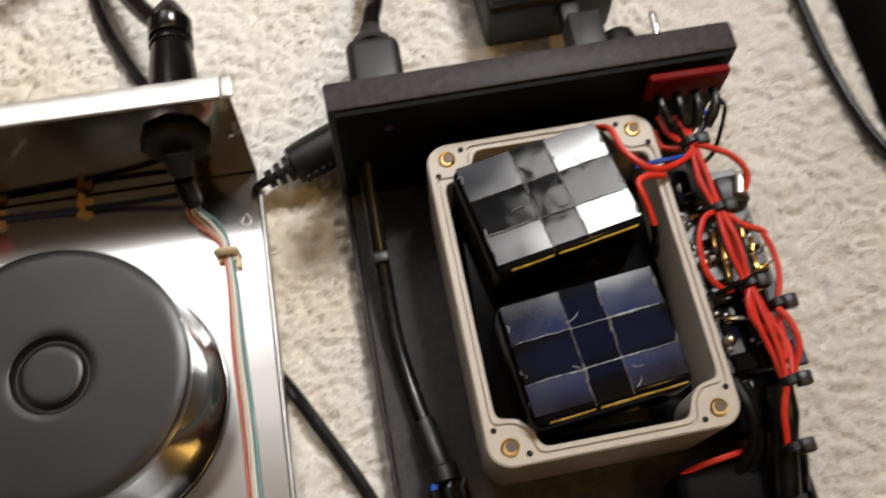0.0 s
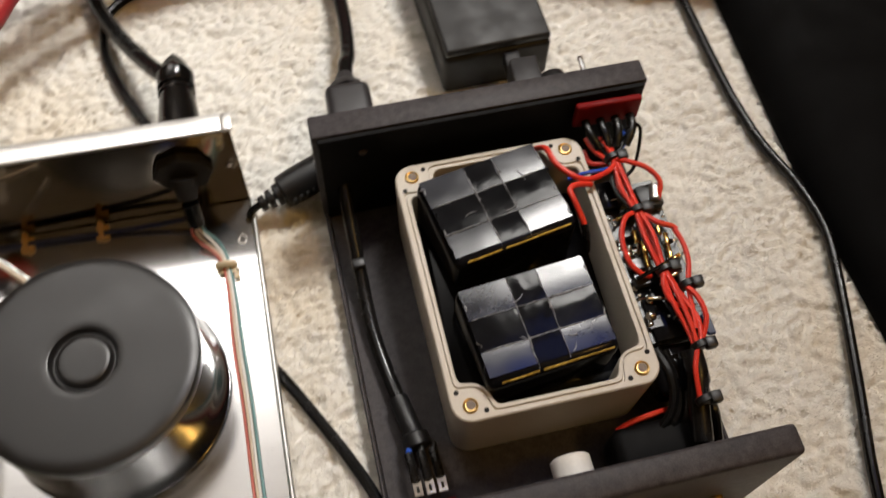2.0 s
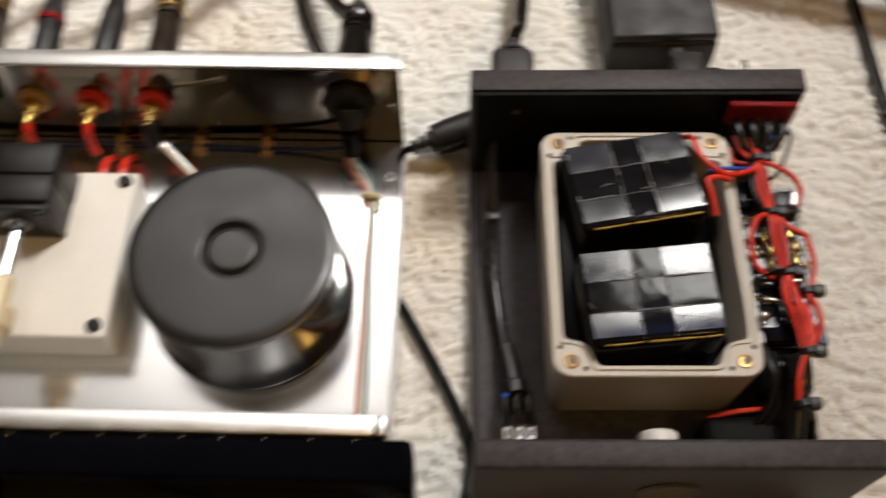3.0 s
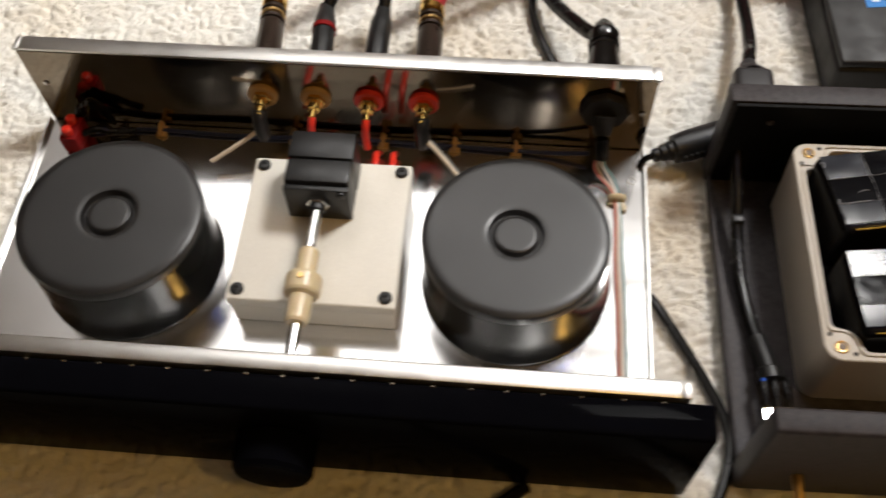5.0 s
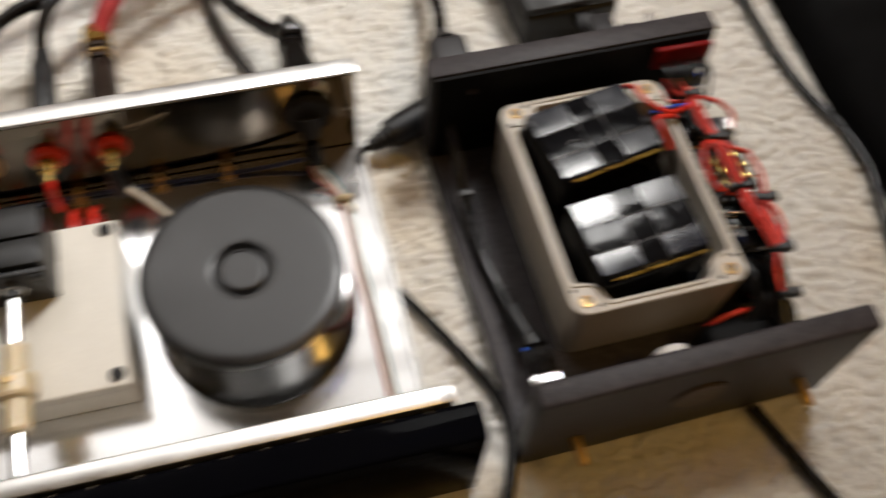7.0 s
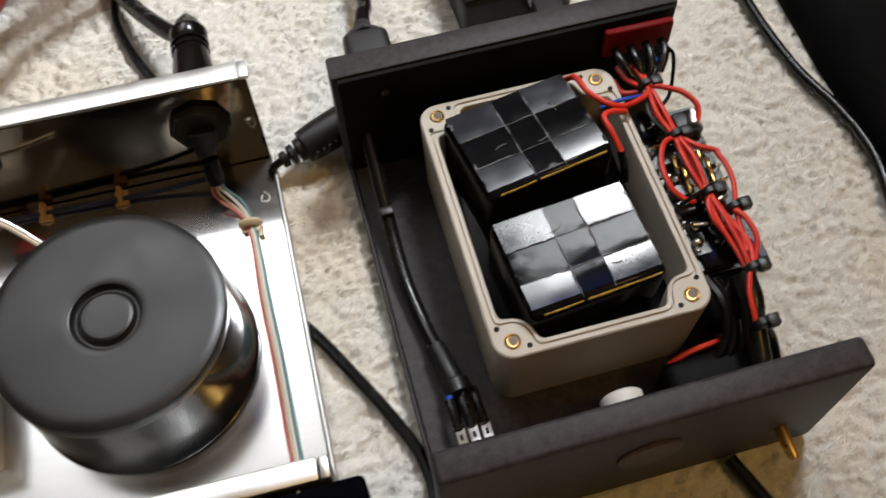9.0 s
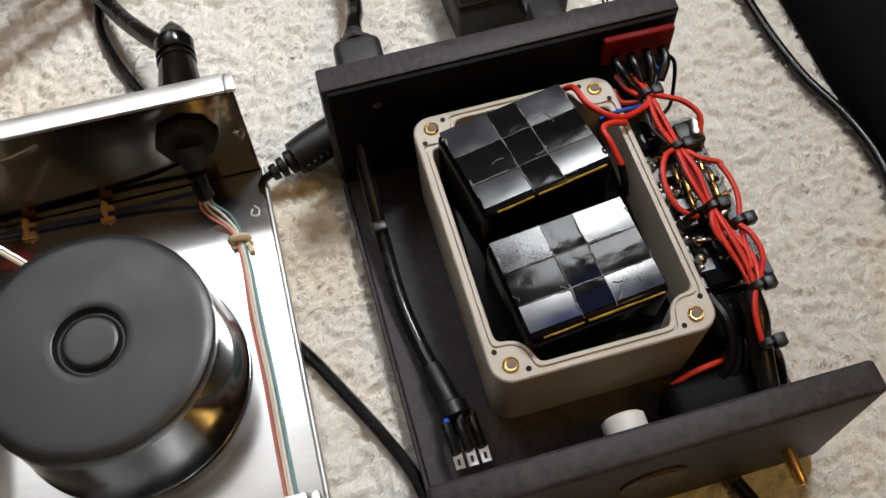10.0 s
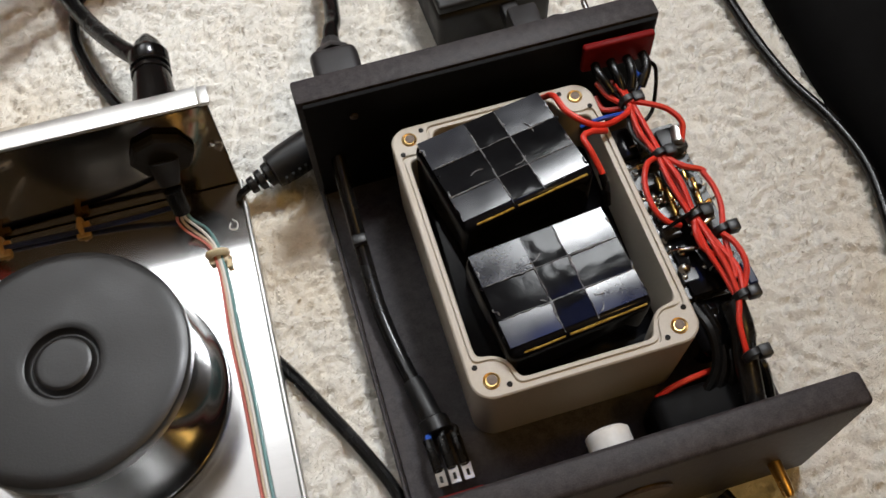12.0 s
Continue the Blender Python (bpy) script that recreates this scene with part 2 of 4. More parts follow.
def smooth_path(pts, per=8):
    pts = [Vector(p) for p in pts]
    full = [2 * pts[0] - pts[1], *pts, 2 * pts[-1] - pts[-2]]
    out = []
    for a, b, c, d in zip(full, full[1:], full[2:], full[3:]):
        for i in range(per):
            t = i / per
            out.append(0.5 * (2 * b + (c - a) * t + (2 * a - 5 * b + 4 * c - d) * t * t + (3 * b - a - 3 * c + d) * t ** 3))
    return [*out, pts[-1]]


def tube(pts, r, seg=10, per=8, bm=None, flat=1.0):
    """A round cord swept along a smooth line."""
    line = smooth_path(pts, per)
    own = bmesh.new()
    rings = []
    side = None
    for i, p in enumerate(line):
        d = (line[min(i + 1, len(line) - 1)] - line[max(i - 1, 0)]).normalized()
        if side is None:
            side = d.orthogonal().normalized()
        side = (side - d * side.dot(d)).normalized()
        up = d.cross(side)
        rings.append([own.verts.new(p + r * (math.cos(a) * side + flat * math.sin(a) * up)) for a in (2 * math.pi * k / seg for k in range(seg))])
    for a, b in zip(rings, rings[1:]):
        for k in range(seg):
            own.faces.new((a[k], a[(k + 1) % seg], b[(k + 1) % seg], b[k]))
    own.faces.new(rings[0])
    own.faces.new(rings[-1])
    return own if bm is None else merge(bm, own)


# ---- the room ----
def plane_grid(x0, x1, y0, y1, z, nx, ny):
    bm = bmesh.new()
    vs = [[bm.verts.new((x0 + (x1 - x0) * i / nx, y0 + (y1 - y0) * j / ny, z)) for i in range(nx + 1)] for j in range(ny + 1)]
    for j in range(ny):
        for i in range(nx):
            bm.faces.new((vs[j][i], vs[j][i + 1], vs[j + 1][i + 1], vs[j + 1][i]))
    return bm


def lattice(x, y, wx, wy, seed):
    """Smooth random heights over the plan, with the given spacing."""
    rng = np.random.default_rng(seed)
    table = rng.uniform(-1, 1, (512, 512))
    u, v = x / wx + 100, y / wy + 100
    iu, iv = np.floor(u).astype(int), np.floor(v).astype(int)
    fu, fv = u - iu, v - iv
    fu, fv = fu * fu * (3 - 2 * fu), fv * fv * (3 - 2 * fv)
    a, c = table[iu % 512, iv % 512], table[(iu + 1) % 512, iv % 512]
    d, e = table[iu % 512, (iv + 1) % 512], table[(iu + 1) % 512, (iv + 1) % 512]
    return (a * (1 - fu) + c * fu) * (1 - fv) + (d * (1 - fu) + e * fu) * fv


def nap(x, y):
    """Height of the felted pile: flat tufts parted by short crevices."""
    wx = x + 0.004 * lattice(x, y, 0.011, 0.011, 5)
    wy = y + 0.004 * lattice(x, y, 0.012, 0.012, 6)
    n1 = np.abs(lattice(wx, wy, 0.0070, 0.0040, 1))
    n2 = np.abs(lattice(wx, wy, 0.0043, 0.0028, 2))
    n3 = lattice(x, y, 0.0021, 0.0019, 3)
    n4 = lattice(x, y, 0.045, 0.040, 4)
    return -0.0049 + 0.0031 * np.minimum(1, 3.0 * n1) + 0.0016 * np.minimum(1, 2.6 * n2) + 0.0008 * n3 + 0.0004 * n4


def carpet():
    xs = np.concatenate((np.linspace(-2.2, -0.62, 6), np.arange(-0.6, 0.46, 0.0015), np.linspace(0.5, 2.2, 6)))
    ys = np.concatenate((np.linspace(-2.2, -0.36, 6), np.arange(-0.33, 0.34, 0.0015), np.linspace(0.4, 2.2, 6)))
    gx, gy = np.meshgrid(xs, ys)
    co = np.stack((gx, gy, nap(gx, gy)), 2).reshape(-1, 3)
    nx, ny = len(xs), len(ys)
    q = (np.arange(ny - 1)[:, None] * nx + np.arange(nx - 1)[None, :]).ravel()[:, None]
    me = bpy.data.meshes.new("floor")
    me.from_pydata(co.tolist(), [], (q + [0, 1, nx + 1, nx]).tolist())
    me.shade_smooth()
    me.materials.append(M["carpet"])
    return tagged(new("floor", me), "cream short felted pile carpet", "carpet", kind="structure")


carpet()
for name, box in (("wall_north", (-2.2, 2.2, 2.2, 2.3, -0.003, 2.6)), ("wall_south", (-2.2, 2.2, -2.3, -2.2, -0.003, 2.6)),
                  ("wall_east", (2.2, 2.3, -2.3, 2.3, -0.003, 2.6)), ("wall_west", (-2.3, -2.2, -2.3, 2.3, -0.003, 2.6)),
                  ("ceiling", (-2.3, 2.3, -2.3, 2.3, 2.6, 2.7))):
    solid(name, rbox(*box), "ceil" if name == "ceiling" else "wall", "plain painted room surface", name.split("_")[0], kind="structure")


def pile(x0, x1, y0, y1, step):
    """Short wool tufts that lean together in patches."""
    rng = np.random.default_rng(4)
    nx, ny = int((x1 - x0) / step), int((y1 - y0) / step)
    gx, gy = np.meshgrid(x0 + step * np.arange(nx), y0 + step * np.arange(ny))
    px = (gx + rng.uniform(-0.7, 0.7, gx.shape) * step).ravel()
    py = (gy + rng.uniform(-0.7, 0.7, gx.shape) * step).ravel()
    n = px.size
    ang = 2.2 * np.sin(px * 61 + 1.7 * np.sin(py * 47)) + 1.9 * np.sin(py * 83 + 1.3 * np.sin(px * 71)) + rng.normal(0, 0.8, n)
    lean = rng.uniform(0.5, 1.5, n) * 0.0016
    h = 0.0011 + rng.normal(0, 0.0003, n)
    w = rng.uniform(0.00013, 0.00024, n)
    dx, dy = np.cos(ang), np.sin(ang)
    sx, sy = -dy * w, dx * w
    z0 = nap(px, py) - 0.0003
    rows = []
    for f, g, k in ((0, 0, 1.0), (0.35, 0.62, 1.0), (1.0, 1.0, 0.35)):
        cx, cy, cz = px + dx * lean * f, py + dy * lean * f, z0 + h * g
        rows += [np.stack((cx - sx * k, cy - sy * k, cz), 1), np.stack((cx + sx * k, cy + sy * k, cz), 1)]
    co = np.stack(rows, 1).reshape(-1, 3)
    b = 6 * np.arange(n)[:, None]
    faces = np.concatenate((b + [0, 1, 3, 2], b + [2, 3, 5, 4]), 1).reshape(-1, 4)
    me = bpy.data.meshes.new("carpet_pile")
    me.from_pydata(co.tolist(), [], faces.tolist())
    me.shade_smooth()
    me.materials.append(M["pile"])
    return tagged(new("carpet_pile", me), "cream short wool pile of the carpet", "carpet", kind="stuff")


pile(-0.55, 0.42, -0.31, 0.30, 0.0014)

# ---- steel amplifier chassis ----
amp = thing("amplifier_chassis", (-0.18, -0.095, 0.002), "open steel amplifier chassis with a glossy black front fascia", "amplifier")
part("base_plate", rbox(-0.36, 0.0, -0.18, -0.0002, 0.002, 0.0045, 0.0006, 1), "brushed", amp, "bright brushed metal base")
for x0, x1 in ((-0.362, -0.3602), (0.0002, 0.002)):
    part("side_lip", rbox(x0, x1, -0.18, -0.001, 0.0015, 0.008, 0.0005, 1), "alu", amp)
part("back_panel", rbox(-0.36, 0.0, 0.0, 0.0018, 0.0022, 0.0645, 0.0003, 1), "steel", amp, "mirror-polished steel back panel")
part("back_flange", rbox(-0.3575, -0.0035, 0.0, 0.0098, 0.0646, 0.0666, 0.0006, 2), "alu", amp)
part("flange_end", rbox(-0.0031, 0.0012, 0.0, 0.0095, 0.0640, 0.0664, 0.0006, 2), "alu", amp)
part("flange_end", rbox(-0.3612, -0.3579, 0.0, 0.0095, 0.0640, 0.0664, 0.0006, 2), "alu", amp)
part("front_plate", rbox(-0.362, 0.001, -0.1888, -0.1802, 0.0025, 0.080, 0.0012, 2), "alu", amp, "thick satin aluminium front plate")
part("plate_end", rbox(0.0014, 0.0048, -0.1886, -0.1806, 0.0025, 0.0795, 0.0008, 2), "alu", amp)
part("fascia", rbox(-0.377, 0.0155, -0.2062, -0.1892, 0.001, 0.0775, 0.0022, 3), "acrylic", amp, "glossy black acrylic fascia")
# added row of small studs, stand-ins for highlights on the fascia's rear edge
for k in range(21):
    x = -0.336 + k * 0.0164 + 0.0012 * math.sin(k * 5.1)
    part("screw", lathe([(0, 0.0008), (0.0002, 0.0008), (0.0004, 0.0005), (0.0004, 0)], (x, -0.1903, 0.0773), (x, -0.1903, 0.08), 10), "steel", amp)
part("volume_knob", lathe([(0, 0.0180), (0.0008, 0.0188), (0.0150, 0.0185), (0.0172, 0.0168), (0.0176, 0.0140), (0.0176, 0)], (-0.1768, -0.2064, 0.0400), (-0.1768, -0.3, 0.0400), 48), "acrylic", amp, "glossy black volume knob")
for x in (-0.005, -0.352):
    part("panel_screw", lathe([(0, 0.0016), (0.0006, 0.0016), (0.0011, 0.001), (0.0012, 0)], (x, -0.0001, 0.0382), (x, -0.01, 0.0382), 14), "chrome", amp)
# engraved stray mark on the base
part("stamp_mark", tube([(-0.0065, -0.020, 0.0049), (-0.0045, -0.0225, 0.0049), (-0.0055, -0.0255, 0.0049), (-0.0085, -0.0245, 0.0049), (-0.0075, -0.0215, 0.0049)], 0.00025, 6, 4), "white", amp)


def transformer_can(cx, cy, label, foot=0.0):
    c = thing("transformer_can", (cx, cy, 0.0047), label, "transformer", "transformer cans in the amplifier")
    R, top, B = 0.0482, 0.0520, 0.0500 + foot * 0.8
    z0 = 0.0047
    prof = [(0, 0), (0, B - 0.0004), (0.0004, B), (0.0022, B), (0.0030, B - 0.0005), (0.0200, (B + R) / 2 - 0.0004), (top - z0 - 0.0072, R - 0.0004)]
    part("body", lathe(prof + [(top - z0 - 0.007, 0)], (cx + foot, cy, z0), (cx + foot - foot * 20.0, cy, z0 + 1), 96), "can_side", c, "glossy black round body")
    r0 = 0.0137
    cap = [(0, 0), (0, R - 0.0006), (0.0006, R), (0.0050, R), (0.0064, R - 0.0006), (0.0071, R - 0.0022), (0.0074, R - 0.0040), (0.0075, R - 0.0052), (0.0075, R - 0.008), (0.0075, r0 + 0.004),
           (0.0075, r0 + 0.0014), (0.0072, r0 + 0.0006), (0.0048, r0 - 0.0002), (0.0042, r0 - 0.0008), (0.0042, r0 - 0.0014), (0.0050, r0 - 0.0022), (0.0064, r0 - 0.0028), (0.0068, r0 - 0.0036), (0.0069, r0 - 0.0044), (0.0069, r0 - 0.0064), (0.0069, 0)]
    part("lid", lathe(cap, (cx, cy, top - 0.0069), (cx, cy, 1), 96), "can", c, "satin black lid with a round dimple")
    return c


transformer_can(-0.0728, -0.0942, "round black transformer can beside a wire harness", 0.0016)
transformer_can(-0.2835, -0.0965, "round black transformer can beside a red terminal")

# ---- attenuator box with selector and shaft ----
box = thing("attenuator_box", (-0.176, -0.085, 0.0047), "cream metal box with black corner screws", "metal box")
part("body", rbox(-0.2195, -0.1325, -0.1295, -0.0405, 0.0047, 0.0225, 0.0018, 2), "cream", box)
part("lid", rbox(-0.2203, -0.1317, -0.1303, -0.0397, 0.0228, 0.0308, 0.0016, 3), "cream", box, "cream flat lid")
for x in (-0.2145, -0.1372):
    for y in (-0.1245, -0.0455):
        s = part("screw", lathe([(0, 0.0036), (0.0010, 0.0036), (0.0018, 0.0028), (0.0020, 0.0012), (0.0014, 0.0008), (0.0014, 0)], (x, y, 0.0309), (x, y, 1), 20), "blackplastic", box, "black cross-head screw")
        part("slot", rbox(x - 0.0017, x + 0.0017, y - 0.0003, y + 0.0003, 0.0326, 0.0331, 0.0001, 1), "hole", s)

sel = thing("selector_switch", (-0.1775, -0.058, 0.0309), "black rotary selector block with a steel shaft on the box lid", "switch")
part("body", rbox(-0.1945, -0.1602, -0.0595, -0.0425, 0.031, 0.0605, 0.0008, 2), "blackplastic", sel)
part("front_block", rbox(-0.1942, -0.1605, -0.0745, -0.0600, 0.031, 0.0598, 0.0010, 2), "blackplastic", sel)
part("bearing_plate", rbox(-0.1945, -0.1602, -0.0785, -0.0750, 0.031, 0.0575, 0.0008, 2), "blackplastic", sel)
part("screw", lathe([(0, 0.0024), (0.001, 0.0024), (0.0016, 0.0014), (0.0016, 0)], (-0.1640, -0.0786, 0.0545), (-0.1640, -0.1, 0.0545), 14), "blackplastic", sel)
SZ = 0.0470
part("nut", lathe([(0, 0.0062), (0.0022, 0.0062), (0.0028, 0.0054), (0.0028, 0.0033)], (-0.1768, -0.0786, SZ), (-0.1768, -0.1, SZ), 6), "chrome", sel, "steel hexagon nut", angle=20)
part("bush", cyl((-0.1768, -0.0790, SZ), (-0.1768, -0.0850, SZ), 0.0042, 24, 0.0005), "blackplastic", sel)
part("shaft", cyl((-0.1768, -0.0790, SZ), (-0.1768, -0.1802, SZ), 0.0030, 24), "chrome", sel, "polished steel shaft")
cp = part("coupling", lathe([(0, 0.0048), (0.001, 0.0054), (0.014, 0.0054), (0.015, 0.0085), (0.0165, 0.0092), (0.0245, 0.0092), (0.0260, 0.0085), (0.027, 0.0060), (0.040, 0.0060), (0.0415, 0.0052)], (-0.1768, -0.1085, SZ), (-0.1768, -0.2, SZ), 20), "nylon", sel, "translucent beige nylon coupling", angle=20)
part("set_screw", cyl((-0.1768, -0.1280, SZ + 0.009), (-0.1768, -0.1280, SZ + 0.0099), 0.0015, 12), "brass", cp)

# ---- sockets on the back panel ----
SOCK = ((-0.2225, "amber"), (-0.1915, "amber"), (-0.1605, "redwire"), (-0.1290, "redwire"))
for k, (x, ring) in enumerate(SOCK):
    tone = "amber" if ring == "amber" else "red"
    s = thing("phono_socket", (x, 0.0, 0.038), tone + " ringed gold phono socket on the steel panel", "socket", "phono sockets on the back panel")
    part("insulator", lathe([(0, 0.0088), (0.0022, 0.0088), (0.0030, 0.0080), (0.0030, 0.004)], (x, -0.0002, 0.0385), (x, -0.02, 0.0385), 28), ring, s, tone + " insulating ring")
    part("nut", lathe([(0, 0.0060), (0.0024, 0.0060), (0.0030, 0.0052), (0.0030, 0.002)], (x, -0.0033, 0.0385), (x, -0.02, 0.0385), 6), "gold", s, "gold hexagon nut", angle=20)
    part("pin", lathe([(0, 0.0036), (0.004, 0.0034), (0.0045, 0.0020), (0.0095, 0.0018), (0.0105, 0)], (x, -0.0064, 0.0385), (x, -0.02, 0.0385), 14), "gold", s)
    if k in (1, 2):
        part("sleeve", tube([(x, -0.0150, 0.0380), (x - 0.0004, -0.0185, 0.0345), (x - 0.0006, -0.0200, 0.0270), (x, -0.0215, 0.0200)], 0.0021, 10, 6), "redwire", s, "red insulating sleeve")
    else:
        part("sleeve", tube([(x, -0.0120, 0.0375), (x, -0.0160, 0.0340), (x + 0.0005, -0.0180, 0.0270), (x, -0.0165, 0.0200)], 0.0042, 12, 6), "blackplastic", s, "black heat-shrink sleeve")
for x in (-0.2045, -0.1555, -0.1455):
    solid("crimp_sleeve", tube([(x, -0.0155, 0.0080), (x, -0.0230, 0.0165), (x + 0.0008, -0.0300, 0.0200), (x + 0.001, -0.0385, 0.0200)], 0.0020, 10, 6), "redwire", "red sleeved wire entering the cream box", "wire", "red wires behind the box")

for name, pts, lab in (("screened_wire", [(-0.2225, -0.0150, 0.0310), (-0.2240, -0.0180, 0.0275), (-0.2310, -0.0215, 0.0230), (-0.2410, -0.0265, 0.0180), (-0.2520, -0.0320, 0.0130)], "beige screened wire leaving a gold socket"),
                       ("screened_wire", [(-0.1290, -0.0150, 0.0310), (-0.1275, -0.0180, 0.0275), (-0.1210, -0.0220, 0.0230), (-0.1120, -0.0290, 0.0170), (-0.1030, -0.0370, 0.0110)], "beige screened wire leaving a red socket")):
    t = thing(name, pts[0], lab, "wire", "screened wires in the amplifier")
    part("jacket", tube(pts, 0.0013, 10), "beige", t)
    part("drain_wire", tube([(p[0] + 0.0012, p[1] + 0.001, p[2] + 0.0012) for p in pts], 0.0006, 6), "solder", t)

# ---- wiring along the back panel ----
wires = thing("wire_run", (-0.16, -0.009, 0.0047), "dark wires clipped along the foot of the steel panel", "wires")
for k, (dz, dy) in enumerate(((0.0014, -0.0060),)):
    part("wire", tube([(-0.345, dy - 0.006, 0.0047 + dz), (-0.300, dy, 0.0047 + dz), (-0.240, dy - 0.001, 0.0047 + dz), (-0.170, dy + 0.001, 0.0047 + dz), (-0.110, dy, 0.0047 + dz), (-0.060, dy - 0.002, 0.0047 + dz + 0.001), (-0.032, dy - 0.004, 0.0100 + dz)], 0.0013, 8), "darkblue", wires)
for x in (-0.2900, -0.2080, -0.1540, -0.1110, -0.0745):
    c = part("clip", rbox(x - 0.0032, x + 0.0032, -0.0105, -0.0022, 0.0048, 0.0064, 0.0005, 1), "amber", wires, "amber nylon clip")
    part("loop", tube([(x, -0.0018, 0.0056), (x, -0.0018, 0.0085), (x, -0.0050, 0.0100), (x, -0.0084, 0.0085), (x, -0.0088, 0.0056)], 0.0007, 8, 6, None, 2.2), "amber", c)

# ---- round connector and its harness ----
con = thing("round_connector", (-0.0265, 0.0, 0.040), "black round multi-pin connector through the steel panel", "connector")
part("nut", lathe([(0, 0.0142), (0.0030, 0.0142), (0.0042, 0.0130), (0.0042, 0.007)], (-0.0265, -0.0002, 0.0405), (-0.0265, -0.02, 0.0405), 8), "hole", con, "black eight-sided nut", angle=20)
part("rear_shell", lathe([(0, 0.0066), (0.004, 0.0062), (0.008, 0.0052), (0.011, 0.0044), (0.011, 0)], (-0.0265, -0.0045, 0.0400), (-0.0268, -0.014, 0.0290), 24), "hole", con)
part("boot", tube([(-0.0265, -0.0135, 0.0300), (-0.0262, -0.0165, 0.0240), (-0.0258, -0.0180, 0.0190)], 0.0042, 14, 6), "rubber", con)
har = thing("wire_harness", (-0.016, -0.05, 0.0047), "loose harness of pale and coloured wires on the bright base", "wires")
STRANDS = (("pinkwire", -0.0022, 0.0004), ("beige", -0.0007, 0.0), ("white", 0.0006, 0.0006), ("green", 0.0021, 0.0002))
for m, o, dz in STRANDS:
    a = [(-0.0258 + o * 0.6, -0.0175, 0.0205), (-0.0262 + o * 1.4, -0.0205, 0.0140 + dz * 3), (-0.0225 + o * 2.0, -0.0240, 0.0090 + 3 * dz), (-0.0180 + o * 1.2, -0.0300, 0.0072 + dz), (-0.0158 + o * 0.7, -0.0370, 0.0070 + dz)]
    b = [(-0.0146 + o * 0.75, -0.0520, 0.0058 + dz), (-0.0146 + o, -0.0800, 0.0058 + dz), (-0.0136 + o, -0.1100, 0.0058 + dz), (-0.0134 + o, -0.1450, 0.0058 + dz), (-0.0128 + o, -0.1790, 0.0058 + dz)]
    part("wire", tube(a + b, 0.00068, 8), m, har)
cl = part("clip", rbox(-0.0200, -0.0112, -0.0420, -0.0350, 0.0048, 0.0070, 0.0008, 2), "nylon", har, "cream nylon clip")
part("strap", tube([(-0.0196, -0.0385, 0.0062), (-0.0190, -0.0385, 0.0092), (-0.0156, -0.0385, 0.0104), (-0.0122, -0.0385, 0.0092), (-0.0116, -0.0385, 0.0062)], 0.0012, 8, 6, None, 1.6), "nylon", cl)
part("strap_tail", rbox(-0.0125, -0.0100, -0.0455, -0.0415, 0.0050, 0.0068, 0.0004, 1), "nylon", cl)

term = thing("terminal_block", (-0.3395, -0.0160, 0.0047), "red screw terminal beside a black round can", "terminal")
part("body", rbox(-0.3450, -0.3345, -0.0255, -0.0080, 0.0047, 0.0180, 0.0012, 2), "redplastic", term)
for y in (-0.021, -0.0125):
    part("lug", lathe([(0, 0.003), (0.004, 0.003), (0.005, 0.002), (0.005, 0)], (-0.340, y, 0.0181), (-0.340, y, 1), 14), "redwire", term)
part("lead", tube([(-0.3345, -0.016, 0.012), (-0.326, -0.013, 0.013), (-0.318, -0.012, 0.010), (-0.305, -0.009, 0.008)], 0.0022, 8), "rubber", term)
for k in range(3):
    part("lead", tube([(-0.340 + k * 0.003, -0.008, 0.014), (-0.336 + k * 0.004, -0.004, 0.024 + k * 0.003), (-0.326 + k * 0.003, -0.004, 0.020), (-0.318, -0.006, 0.010)], 0.0014, 8), "rubber", term)

# ---- phono plugs and signal cables behind the amplifier ----
RED1 = [(-0.2290, 0.0740, 0.0370), (-0.2235, 0.0850, 0.0430), (-0.2080, 0.1040, 0.0500), (-0.1600, 0.1390, 0.0550), (-0.0920, 0.1670, 0.0550), (-0.0630, 0.1680, 0.0550), (-0.0200, 0.1660, 0.0540), (0.0380, 0.1600, 0.0490), (0.1120, 0.1490, 0.0415), (0.1640, 0.1355, 0.0410), (0.2040, 0.1235, 0.0400), (0.2470, 0.1110, 0.0350), (0.2920, 0.0960, 0.0330), (0.3640, 0.0630, 0.0335), (0.4600, 0.0100, 0.0335)]
RED2 = [(-0.1310, 0.0740, 0.0370), (-0.1240, 0.0870, 0.0440), (-0.1110, 0.1030, 0.0500), (-0.0940, 0.1230, 0.0540), (-0.0510, 0.1480, 0.0530), (-0.0120, 0.1600, 0.0500), (0.0380, 0.1680, 0.0420), (0.1120, 0.1620, 0.0410), (0.1640, 0.1490, 0.0410), (0.2040, 0.1370, 0.0390), (0.2470, 0.1235, 0.0330), (0.2940, 0.1080, 0.0310), (0.3660, 0.0760, 0.0335), (0.4600, 0.0240, 0.0335)]
BLK1 = [(-0.1960, 0.0700, 0.0370), (-0.1900, 0.0800, 0.0430), (-0.1720, 0.0930, 0.0480), (-0.1400, 0.1060, 0.0480), (-0.1000, 0.1360, 0.0400), (-0.0450, 0.1660, 0.0300), (0.0200, 0.1850, 0.0200), (0.0700, 0.2100, 0.0100), (0.1000, 0.2700, 0.0050)]
BLK2 = [(-0.1610, 0.0700, 0.0370), (-0.1590, 0.0820, 0.0430), (-0.1520, 0.0960, 0.0480), (-0.1380, 0.1110, 0.0470), (-0.1050, 0.1430, 0.0380), (-0.0500, 0.1740, 0.0260), (0.0150, 0.1930, 0.0170), (0.0600, 0.2200, 0.0080), (0.0850, 0.2800, 0.0050)]
